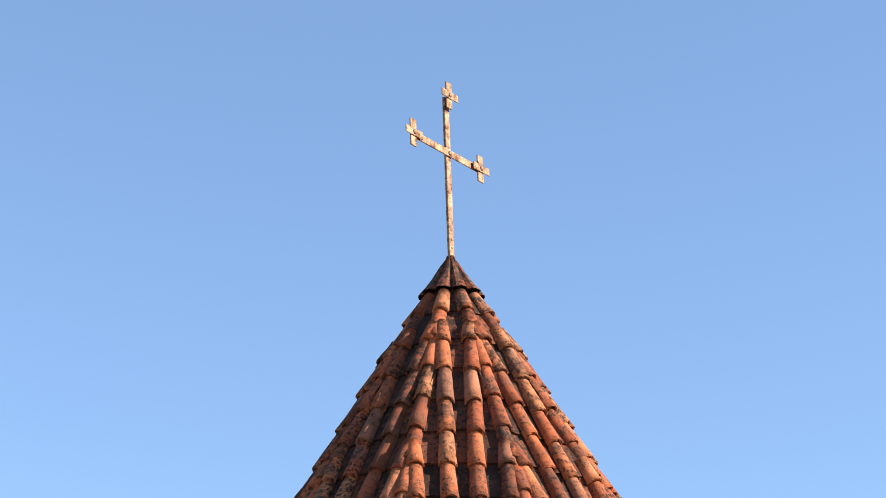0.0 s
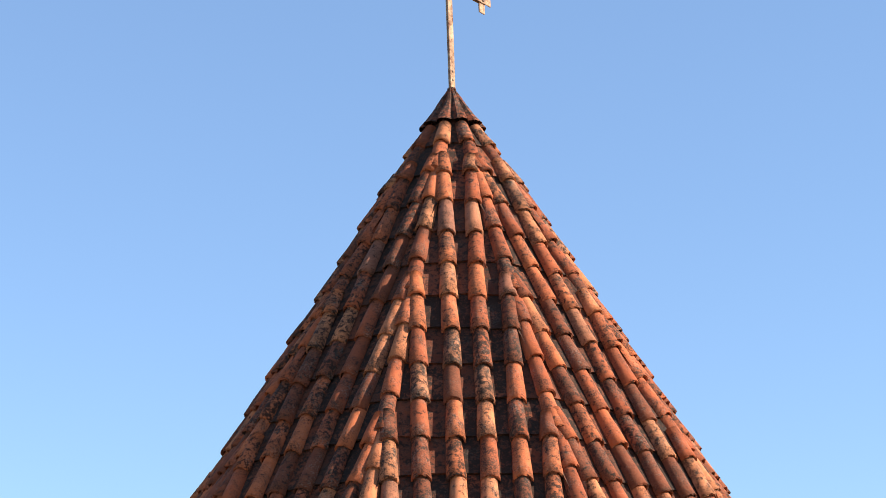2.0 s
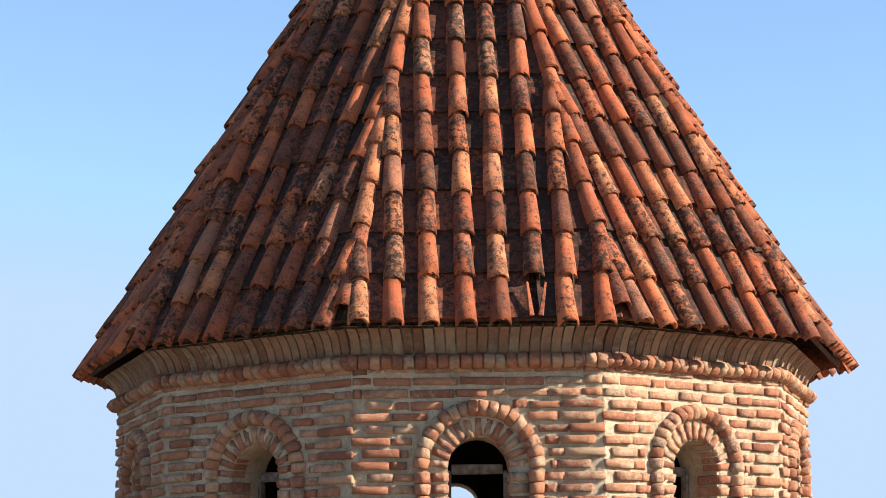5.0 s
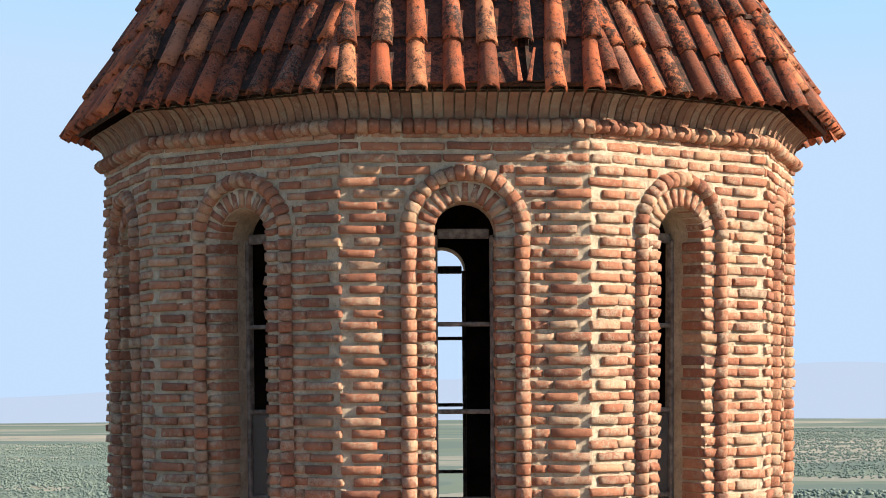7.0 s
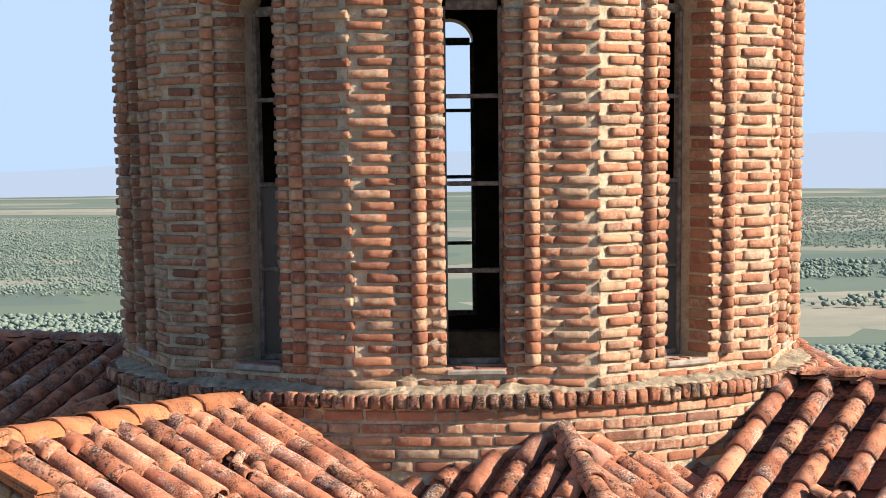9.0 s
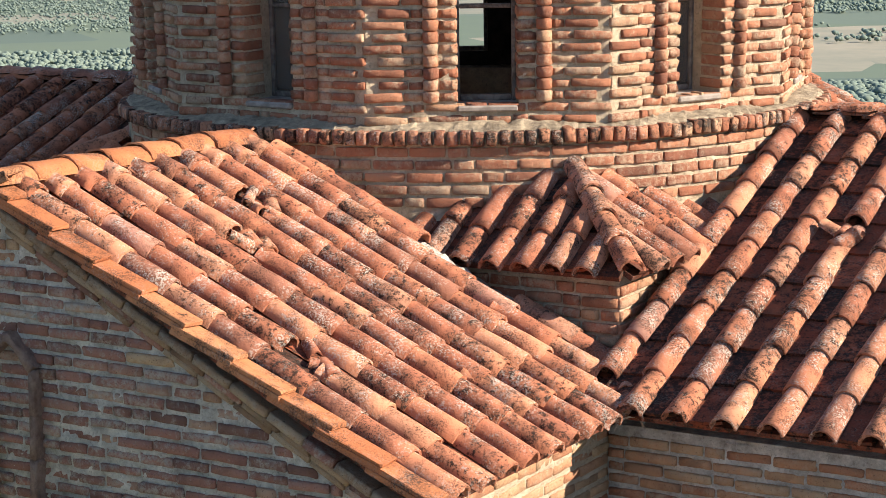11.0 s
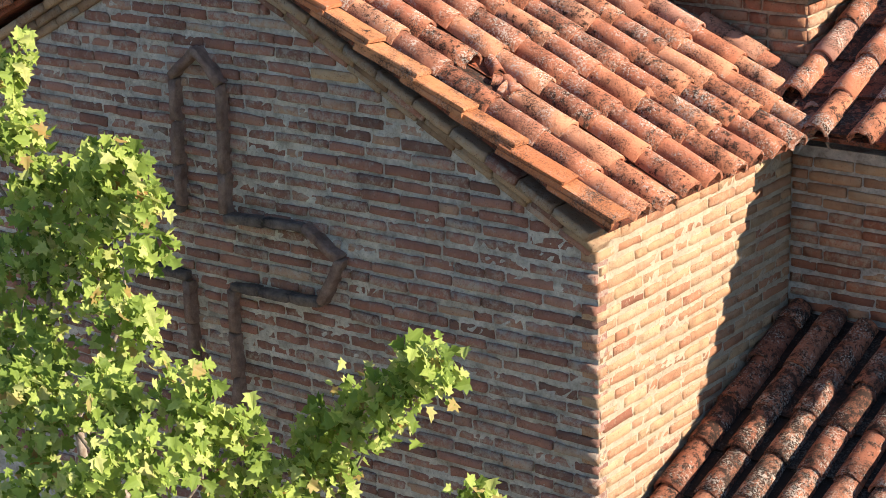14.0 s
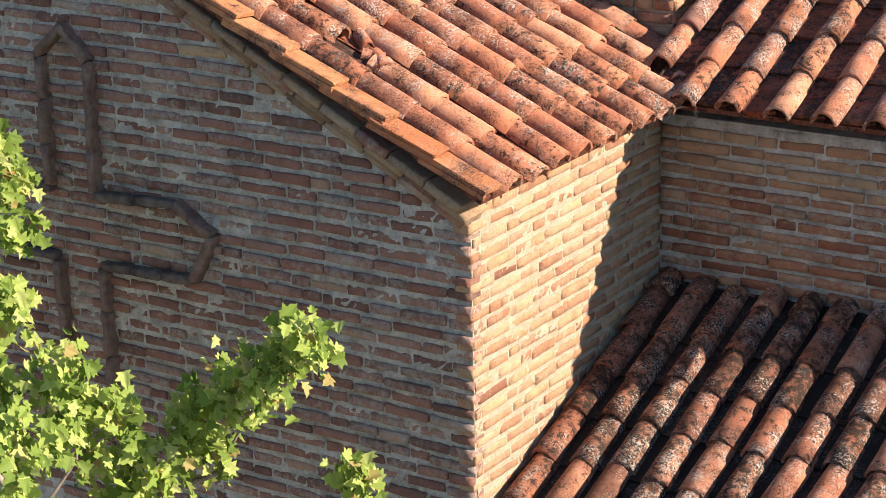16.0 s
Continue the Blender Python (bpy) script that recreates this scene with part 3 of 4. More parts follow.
for i in range(10):
    a = radians(-90 + TURN0 + 36 * i)
    n = Vector((math.cos(a), math.sin(a), 0))
    x = Vector((-n.y, n.x, 0))
    up = (Vector((CONE_X, AY, APEX_Z)) - (Vector((CONE_X, AY, EAVE_Z)) + n * EAVE_A)).normalized()
    fm = frame_of(Vector((CONE_X, AY, EAVE_Z)) + n * EAVE_A, x, up, x.cross(up))
    bm = bmesh.new()
    tri = [(-half_eave, 0), (half_eave, 0), (0, SLOPE)]
    top = [bm.verts.new((p[0], p[1], 0.0)) for p in tri]
    low = [bm.verts.new((p[0], p[1], -0.03)) for p in tri]
    bm.faces.new(top)
    bm.faces.new(low[::-1])
    for j in range(3):
        bm.faces.new((low[j], low[(j + 1) % 3], top[(j + 1) % 3], top[j]))
    facet = structure(f"roof_dome_{i + 1}", bm, M_PAN_DOME_SHADE, fm, "steep side of the cone roof in dark weathered clay tiles", "roof")
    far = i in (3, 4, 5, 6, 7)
    pans(facet, [e + ROWGAP / 2 for e in [dome_rows[0] - ROWGAP] + dome_rows], SLOPE, 0.17, 0.33, lambda e, s: s < SLOPE - 0.30 and abs(e) < half_eave * (1 - s / SLOPE) + 0.02, far, M_PAN_DOME_SHADE)
    cover_rows(facet, dome_rows, SLOPE, 0.33, in_facet, DC, None, 0.030, 1.0, 0.085, skip=(lambda r, k: i == 0 and r == 5 and k == 0), joined=far)
    if i == 0:
        # the broken eave tile: two split pieces lean in its row
        for dx, rz in ((-0.022, 5), (0.03, -9)):
            sh = bmesh.new()
            box(sh, (-0.016, 0, 0), (0.016, 0.24, 0.014), 0.004)
            for v in sh.verts:
                v.co.x *= 1.0 - 2.4 * v.co.y
            part("tile_shard", sh, M_DOME, facet, m=pose(dome_rows[5] + dx, -0.03, 0.055, 4, 10, rz))
    # covers along the hip
    hip_base = Vector((half_eave, 0, 0))
    hip_dir = (Vector((0, SLOPE, 0)) - hip_base).normalized()
    nz = (Vector((0, 0, 1)) + Vector((0.30, 0.05, 0))).normalized()
    hx = hip_dir.cross(nz).normalized()
    hm = frame_of(hip_base, hx, hip_dir, hx.cross(hip_dir))
    hl = math.hypot(half_eave, SLOPE)
    cover_rows(facet, [0.0], hl - 0.1, 0.33, lambda e, s: s < hl - 0.34, DC, hm, 0.010, 0.8, -0.05, joined=far)

# ---- finial cross ----
cross = tagged(new("roof_cross"), "weathered rusty iron cross with small crosses at its ends", "cross")
cross.matrix_basis = Matrix.Translation((AX + 0.03, AY, 16.33)) @ pose(0, 0, 0, 0, -0.7, 0) @ pose(0, 0, 0, 0, 0, 52.5)
part("post", box(bmesh.new(), (-0.03, -0.012, 0), (0.03, 0.012, 1.40), 0.003), M_IRON, cross)
part("crossbar", box(bmesh.new(), (-0.45, -0.026, 0.875), (0.36, -0.0125, 0.935), 0.003), M_IRON, cross)
for cx, cz in ((-0.475, 0.905), (0.385, 0.905), (0.0, 1.41)):
    bm = bmesh.new()
    box(bm, (cx - 0.036, -0.040, cz - 0.115), (cx + 0.036, -0.0265, cz + 0.115), 0.003)
    part("end_plate", bm, M_IRON, cross)
    bm = bmesh.new()
    box(bm, (cx - 0.105, -0.050, cz - 0.032), (cx + 0.105, -0.0405, cz + 0.032), 0.003)
    part("end_plate", bm, M_IRON, cross)
for cx, cz, y in ((-0.475, 0.905, -0.05), (0.385, 0.905, -0.05), (0, 1.41, -0.05), (0, 0.905, -0.026), (0, 0.10, -0.012), (0, 0.17, -0.012)):
    bm = bmesh.new()
    bmesh.ops.create_uvsphere(bm, u_segments=10, v_segments=6, radius=0.022 if cz > 0.5 else 0.011, matrix=Matrix.Translation((cx, y, cz)) @ Matrix.Diagonal((1, 0.5, 1, 1)))
    part("bolt", bm, M_BOLT, cross, smooth=True)
bm = bmesh.new()
rings = []
for r, z in ((0.235, 0.0), (0.185, 0.07), (0.13, 0.16), (0.075, 0.25), (0.034, 0.32), (0.028, 0.34)):
    rings.append([bm.verts.new((r * k * math.cos(2 * math.pi * j / 40), r * k * math.sin(2 * math.pi * j / 40), z + rng.gauss(0, 0.004))) for j in range(40) for k in ((1.10, 1.06, 0.86, 1.06)[j % 4] * rng.uniform(0.97, 1.03),)])
for a, b in zip(rings, rings[1:]):
    for j in range(40):
        bm.faces.new((a[j], a[(j + 1) % 40], b[(j + 1) % 40], b[j]))
bm.faces.new(rings[-1])
collar = part("apex_collar", bm, M_DOME, None, m=Matrix.Translation((AX + 0.025, AY, 16.02)))
tagged(collar, "ribbed clay cap at the tip of the cone roof", "cap", "", "structure")


# ---- the arms: walls ----
VC, UG, UI = 2.50, -4.74, -2.81     # side wall, gable wall, flank of the other arm
EAVE, RIDGE = 7.215, 8.51


def wall_frame(v, u, facing):
    """x along the wall, y into it, seen from outside; facing: '-u' or '+v'."""
    if facing == "-u":
        return CH @ Matrix.Translation((v, u, 0))
    return CH @ Matrix.Translation((v, u, 0)) @ pose(0, 0, 0, 0, 0, 90)


def prism(pts, y0, y1):
    bm = bmesh.new()
    a = [bm.verts.new((x, y0, z)) for x, z in pts]
    b = [bm.verts.new((x, y1, z)) for x, z in pts]
    bm.faces.new(a)
    bm.faces.new(b[::-1])
    for i in range(len(pts)):
        j = (i + 1) % len(pts)
        bm.faces.new((a[j], a[i], b[i], b[j]))
    bmesh.ops.recalc_face_normals(bm, faces=bm.faces)
    return bm


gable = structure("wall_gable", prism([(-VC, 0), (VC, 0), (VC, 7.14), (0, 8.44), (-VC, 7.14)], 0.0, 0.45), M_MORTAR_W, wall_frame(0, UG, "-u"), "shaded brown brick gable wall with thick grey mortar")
PER = 0.0738


def pale_top(c, z):
    return z > 8.47 - 0.53 * abs(c) - 0.33 + 0.05 * math.sin(c * 7) and rng.random() < (0.6 if z > 8.0 else 0.08)


k = 0
z = 5.05
while z < 8.36:
    lim = min(VC + 0.01, (8.44 - z) / 0.52 - 0.16 / 0.52)
    lo = -min(2.1, lim)
    if lim > 0.1:
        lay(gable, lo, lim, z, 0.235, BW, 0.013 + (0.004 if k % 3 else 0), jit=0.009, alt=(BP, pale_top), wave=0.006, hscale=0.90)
    z += PER
    k += 1
put("mortar_bed", mortar_sheet(-2.2, VC, 5.0, 8.4, lambda x, z: z < 8.40 - 0.52 * abs(x), M_MORTAR_W, 0.026, 0.018, 11.0), gable)
# raking cornice: three stepped rows of bricks under the verge
ang = math.degrees(math.atan(0.52))
for s in (1, -1):
    for r, (dz, out) in enumerate(((-0.122, 0.030), (-0.066, 0.062), (-0.010, 0.098))):
        x = 0.03
        while x < (VC - 0.02) / math.cos(radians(ang)) - 0.14 + 0.05 * r:
            L = rng.choice((0.2, 0.23, 0.25))
            c = x + L / 2
            vx, vz = c * math.cos(radians(ang)), 8.445 - c * math.sin(radians(ang)) + dz
            put("cornice_brick", rng.choice(BK if rng.random() < 0.85 else BW), gable, pose(s * vx, -out, vz, 0, s * ang, 0) @ Matrix.Diagonal(((L - 0.006) / 0.22, 1.5, 0.95, 1)))
            x += L

# the side wall's pale bricks and mortar hold some sunlight in their colour
side = structure("wall_side", prism([(UG + 0.46, 0), (UI, 0), (UI, 7.14), (UG + 0.46, 7.14)], 0.0, 0.45), M_MORTAR_LIT, wall_frame(VC, 0, "+v"), "sunlit pale brick side wall with thick mortar joints")
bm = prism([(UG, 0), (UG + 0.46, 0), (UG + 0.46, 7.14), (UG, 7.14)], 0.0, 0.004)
side_end = part("wall_end", bm, M_MORTAR_LIT, side, m=Matrix.Translation((0, -0.004, 0)))
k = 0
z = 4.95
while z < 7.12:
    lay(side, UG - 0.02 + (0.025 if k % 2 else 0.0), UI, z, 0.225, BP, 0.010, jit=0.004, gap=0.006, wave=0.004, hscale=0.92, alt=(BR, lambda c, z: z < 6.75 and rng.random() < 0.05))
    z += PER
    k += 1

put("mortar_bed", mortar_sheet(UG + 0.01, UI, 4.9, 7.12, lambda x, z: True, M_MORTAR_LIT, 0.026, 0.013, 17.0), side)
flank = structure("wall_flank", prism([(VC, 0), (6.0, 0), (6.0, 7.14), (VC, 7.14)], 0.0, 0.45), M_MORTAR_W, wall_frame(0, UI, "-u"), "shaded brick wall above the aisle roof", "wall")
z = 5.95
while z < 7.12:
    lay(flank, VC + 0.01, 5.2, z, 0.25, BR, 0.018, jit=0.008, wave=0.005, hscale=0.92, alt=(BP, lambda c, z: z > 6.78))
    z += PER
put("mortar_bed", mortar_sheet(VC, 5.3, 5.9, 7.12, lambda x, z: True, M_MORTAR_W, 0.026, 0.018, 23.0), flank)
# plain backs that close the arms
for nm, v0, v1, u0, u1 in (("wall_back_1", -6.0, -VC, UI, -UI), ("wall_back_2", VC + 0.46, 6.0, UI + 0.46, -UI), ("wall_back_3", -VC, VC, -UI, 4.9), ("wall_back_4", -VC, VC - 0.46, UG + 0.46, UI)):
    structure(nm, box(bmesh.new(), (v0, u0, 0), (v1, u1, 7.04)), M_MORTAR_W, CH, "plain brick arm of the church")

# crossing block under the drum
BC = 2.33
BTOP = 7.84
block = structure("wall_crossing", box(bmesh.new(), (-BC, -BC, 6.0), (BC, BC, BTOP)), M_MORTAR, CH, "square brick block under the drum", "wall")
z = 7.10
while z < BTOP - 0.01:
    for face_frame, a, b in ((Matrix.Translation((0, -BC, 0)), 0.35, BC + 0.012), (Matrix.Translation((BC, 0, 0)) @ pose(0, 0, 0, 0, 0, 90), -BC - 0.012, -0.5)):
        x = a
        while x < b - 0.03:
            L = min(rng.choice((0.12, 0.2, 0.22, 0.24)), b - x)
            put("brick", rng.choice(BP if rng.random() < 0.35 else BR), block, face_frame @ pose(x + L / 2, -0.018 + rng.uniform(-0.006, 0.006), z, 0, rng.uniform(-1.5, 1.5), 0) @ Matrix.Diagonal(((max(L, 0.05) - 0.014) / 0.22, 1, 1.05, 1)))
            x += L
    z += 0.074


# ---- the arms: roofs ----
def roof_plane(name, m, length, e0, e1, spacing, step, inside, offset=0.0, label="", jitter=1.0, meshes=TC, start=0.06, joined=False, skip=None, pan_clay=M_PAN):
    """One tiled slope: deck, trough tiles and rows of covers. e along the eave, s up the slope."""
    bm = bmesh.new()
    nx, ny = max(2, int((e1 - e0) / 0.06)), max(2, int(length / 0.06))
    grid = {}
    for i in range(nx):
        for j in range(ny):
            ea, eb = e0 + (e1 - e0) * i / nx, e0 + (e1 - e0) * (i + 1) / nx
            sa, sb = length * j / ny, length * (j + 1) / ny
            if not inside((ea + eb) / 2, (sa + sb) / 2):
                continue
            vs = []
            for p in ((i, j), (i + 1, j), (i + 1, j + 1), (i, j + 1)):
                if p not in grid:
                    grid[p] = bm.verts.new((e0 + (e1 - e0) * p[0] / nx, length * p[1] / ny, 0))
                vs.append(grid[p])
            bm.faces.new(vs)
    geo = bmesh.ops.extrude_face_region(bm, geom=bm.faces[:])
    for v in geo["geom"]:
        if isinstance(v, bmesh.types.BMVert):
            v.co.z -= 0.03
    bmesh.ops.recalc_face_normals(bm, faces=bm.faces)
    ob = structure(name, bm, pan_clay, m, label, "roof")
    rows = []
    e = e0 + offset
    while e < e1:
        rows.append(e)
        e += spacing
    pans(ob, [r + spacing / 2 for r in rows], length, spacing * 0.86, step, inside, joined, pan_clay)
    cover_rows(ob, rows, length, step, inside, meshes, None, 0.03, jitter, start, skip=skip, joined=joined)
    return ob


def slope_frame(outward, eave_d, eave_z, ridge_d, ridge_z):
    """Frame of a slope that falls towards 'outward' (a church direction): x right along the eave, y up, z out."""
    o = Vector((*outward, 0))
    up = (o * (ridge_d - eave_d) + Vector((0, 0, ridge_z - eave_z))).normalized()
    x = Vector((-o.y, o.x, 0))
    return CH @ frame_of(o * eave_d + Vector((0, 0, eave_z)), x, up, x.cross(up)), math.hypot(ridge_d - eave_d, ridge_z - eave_z)


# gable arm, slope towards the side wall: e is u
ED = VC + 0.15
mA, LA = slope_frame((1, 0), ED, EAVE, 0.0, RIDGE)
vA = lambda s: ED * (1 - s / LA)
inA = lambda e, s: 0 <= s + 0.06 and s < LA - 0.05 and e < min(-1.06 * vA(s) - 0.12, -2.62) and e > UG - 0.13
roofA = roof_plane("roof_gable_arm_1", mA, LA, UG - 0.12, -2.0, 0.217, 0.31, inA, 0.18, "sunlit orange clay tile slope with lichen and broken tiles", skip=lambda r, k: (r, k) in ((1, 3), (4, 6), (6, 7)))
mA2, LA2 = slope_frame((-1, 0), ED, EAVE, 0.0, RIDGE)
inA2 = lambda e, s: s < LA - 0.05 and e > max(1.06 * vA(s) + 0.03, 2.42) and e < -UG + 0.13
roofA2 = roof_plane("roof_gable_arm_2", mA2, LA2, 2.0, -UG + 0.12, 0.217, 0.31, inA2, 0.05, "clay tile slope turned away from the sun", joined=True)
# cross arm: slope towards the viewer, e is v
EDB = -UI + 0.17
mB, LB = slope_frame((0, -1), EDB, EAVE + 0.03, 0.0, RIDGE)
uB = lambda s: EDB * (1 - s / LB)
inB = lambda e, s: s < LB - 0.05 and e > max(uB(s) * 0.94 - 0.13, 2.36) and e < 5.3
roofB = roof_plane("roof_cross_arm_1", mB, LB, 2.36, 5.3, 0.268, 0.335, inB, 0.12, "sunlit clay tile slope in wide rows with lichen", skip=lambda r, k: (r, k) in ((3, 5),))
inC = lambda e, s: s < LB - 0.05 and e < -max(uB(s) * 0.94 + 0.04, 2.36) and e > -6.4
roofC = roof_plane("roof_cross_arm_2", mB, LB, -6.4, -2.36, 0.25, 0.335, inC, 0.12, "dark shaded clay tile slope behind the drum")
mB2, _ = slope_frame((0, 1), EDB, EAVE + 0.03, 0.0, RIDGE)
inF = lambda e, s: s < LB - 0.05 and abs(e) > max(uB(s) * 0.94 + 0.04, 2.36) and -5.3 < e < 6.4
roof_plane("roof_cross_arm_3", mB2, LB, -5.3, 6.4, 0.27, 0.335, inF, 0.12, "far clay tile slope of the cross arm", joined=True)
for nm, d in (("roof_far_arm_1", (1, 0)), ("roof_far_arm_2", (-1, 0))):
    mD, LD = slope_frame(d, ED, EAVE, 0.0, RIDGE)
    sgn = 1 if d[0] > 0 else -1
    roof_plane(nm, mD, LD, 2.0 if sgn > 0 else -5.1, 5.1 if sgn > 0 else -2.0, 0.25, 0.335, lambda e, s, q=sgn: s < LA - 0.05 and e * q > max(1.06 * vA(s) + 0.03, 2.42) and abs(e) < 5.1, 0.1, "far clay tile slope of the church", joined=True)


# broken pieces where tiles are missing
for parent, e0, sp, step, st, holes in ((roofA, UG - 0.12 + 0.18, 0.217, 0.31, 0.06, ((1, 3), (4, 6), (6, 7))), (roofB, 2.36 + 0.12, 0.268, 0.335, 0.06, ((3, 5),))):
    for r, k in holes:
        for q in range(5):
            put("tile_shard", rng.choice(TC), parent, pose(e0 + r * sp + rng.uniform(-0.07, 0.07), -st + k * step + rng.uniform(0.0, 0.22), 0.045 + rng.uniform(0, 0.02), rng.uniform(-15, 15), rng.uniform(-50, 50), rng.uniform(-70, 70)) @ Matrix.Diagonal((rng.uniform(0.45, 0.8), rng.uniform(0.2, 0.4), rng.uniform(0.5, 0.8), 1)))

# ridge rows
def ridge_row(parent, a, b, step=0.33, meshes=TC, lift=0.0, wide=1.55, tall=1.05):
    """Cover tiles along a line in church axes, heads lapped towards b."""
    a, b = Vector(a), Vector(b)
    d = (b - a).normalized()
    x = d.cross(Vector((0, 0, 1))).normalized()
    m0 = parent.matrix_basis.inverted() @ CH
    n = int((b - a).length / step)
    for k in range(n):
        o = a + d * (k * step + rng.uniform(-0.01, 0.01))
        put("ridge_tile", rng.choice(meshes), parent, m0 @ frame_of(o + Vector((0, 0, lift)), x, d, x.cross(d)) @ pose(0, 0, 0, -1.6 + rng.uniform(-0.5, 0.5), rng.uniform(-3, 3), rng.uniform(-1.5, 1.5)) @ Matrix.Diagonal((wide, 1.0, tall, 1)))


ridge_row(roofA, (0, UG - 0.15, RIDGE + 0.035), (0, -2.62, RIDGE + 0.035), 0.30, RC, 0.0, 1.1, 0.72)
ridge_row(roofB, (5.3, 0, RIDGE + 0.045), (2.45, 0, RIDGE + 0.045))
ridge_row(roofC, (-6.4, 0, RIDGE + 0.045), (-2.45, 0, RIDGE + 0.045))

# verge tiles along the gable, stepped up the rake
VERGE = []
for _ in range(4):
    bm = bmesh.new()
    box(bm, (-0.062, 0, -0.012), (0.075, 0.385, 0.014), 0.005)
    box(bm, (-0.064, 0.0, -0.040), (-0.044, 0.385, -0.012), 0.004)
    for v in bm.verts:
        v.co += Vector((rng.gauss(0, 0.003), rng.gauss(0, 0.003), rng.gauss(0, 0.002)))
    VERGE.append(mesh_of("verge_tile", bm, M_VERGE))
for parent, ee, sgn in ((roofA, UG - 0.10, 1), (roofA2, -UG + 0.10, -1)):
    for k in range(10):
        put("verge_tile", rng.choice(VERGE), parent, pose(ee + rng.uniform(-0.008, 0.008), -0.02 + k * 0.31, 0.062, -6.0 + rng.uniform(-1, 1), rng.uniform(-4, 4), rng.uniform(-2, 2)) @ Matrix.Diagonal((sgn, 1, 1, 1)))

# corner roofs of the crossing block
CE, CEZ, CTZ = BC + 0.11, 7.865, 8.33
CT = 1.68
for q in range(4):
    turn = pose(0, 0, 0, 0, 0, 90 * q)
    for f, d in enumerate(((0, -1), (1, 0))):
        mm, LL = slope_frame(d, CE, CEZ, CT - 0.25, CTZ + 0.25 * (CTZ - CEZ) / (CE - CT))
        dist = lambda s, LL=LL: CE - (CE - CT + 0.25) * s / LL
        sg = 1 if f == 0 else -1
        ins = lambda e, s, sg=sg, dist=dist: dist(s) > sg * e + 0.03 and math.hypot(dist(s), e) > 2.40 and sg * e > 0.45
        e0, e1 = (0.45, CE) if f == 0 else (-CE, -0.45)
        ob = roof_plane(f"roof_corner_{q * 2 + f + 1}", CH @ turn @ CH.inverted() @ mm, LL, e0, e1, 0.205, 0.30, ins, 0.07 if f else 0.12, "small clay tile corner roof at the foot of the drum", start=0.07, joined=q > 0)
        if f == 0:
            m0 = ob.matrix_basis.inverted() @ CH @ turn
            a, b = Vector((CE + 0.05, -CE - 0.05, CEZ + 0.01)), Vector((CT - 0.02, -CT + 0.02, CTZ + 0.05))
            dd = (b - a).normalized()
            xx = dd.cross(Vector((0, 0, 1))).normalized()
            for k in range(4):
                o = a + dd * (k * 0.27) + Vector((0, 0, 0.045))
                put("hip_tile", rng.choice(TC), ob, m0 @ frame_of(o, xx, dd, xx.cross(dd)) @ pose(0, 0, 0, -4, rng.uniform(-5, 5), rng.uniform(-3, 3)) @ Matrix.Diagonal((1.05, 0.9, 1, 1)))

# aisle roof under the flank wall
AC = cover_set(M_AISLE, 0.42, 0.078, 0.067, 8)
AZ, AS = 6.20, 0.41
mE, LE = slope_frame((0, -1), 5.75, AZ - AS * (5.75 + UI), -UI, AZ)
inE = lambda e, s: e > VC + 0.02 and s < LE - 0.02 and e < 5.3
roofE = roof_plane("roof_aisle", mE, LE, VC, 5.3, 0.206, 0.335, inE, 0.10, "lower lean-to roof of half-shaded clay tiles", start=0.02, meshes=AC, pan_clay=M_PAN_SHADE)
structure("wall_aisle", box(bmesh.new(), (VC + 0.01, -5.6, 0), (5.25, UI - 0.01, 4.9)), M_MORTAR_W, CH, "brick wall under the aisle roof")

# ---- cross in relief on the gable ----
relief = tagged(new("cross_relief"), "large brick cross outlined in raised moulding on the gable wall", "relief")
relief.matrix_basis = wall_frame(0, UG, "-u")
RELIEF = brick_set(M_RELIEF, 0.22, 0.12, 0.052, 6, 0.011, 0.010)
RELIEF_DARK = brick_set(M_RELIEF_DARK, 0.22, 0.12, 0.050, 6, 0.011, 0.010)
CX = 0.03
PATH = ((0.0, 7.755, -0.18, 7.585), (0.0, 7.755, 0.18, 7.585), (-0.17, 7.58, -0.165, 6.87), (0.17, 7.58, 0.15, 6.87),
        (0.16, 6.86, 0.70, 6.89), (0.70, 6.89, 0.94, 6.75), (0.94, 6.75, 0.79, 6.49), (0.79, 6.49, 0.16, 6.47),
        (0.165, 6.45, 0.18, 5.2), (-0.15, 6.45, -0.13, 5.2),
        (-0.16, 6.86, -0.70, 6.89), (-0.70, 6.89, -0.94, 6.75), (-0.94, 6.75, -0.79, 6.49), (-0.79, 6.49, -0.16, 6.47))
for xa, za, xb, zb in PATH:
    L = math.hypot(xb - xa, zb - za)
    n = max(1, round(L / 0.24))
    an = math.degrees(math.atan2(zb - za, xb - xa))
    for k in range(n):
        f = (k + 0.5) / n
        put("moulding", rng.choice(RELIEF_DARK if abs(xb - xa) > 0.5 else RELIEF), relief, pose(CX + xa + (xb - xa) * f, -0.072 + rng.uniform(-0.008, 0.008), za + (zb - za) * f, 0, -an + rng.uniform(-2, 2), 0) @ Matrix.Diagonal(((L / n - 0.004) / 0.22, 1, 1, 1)))

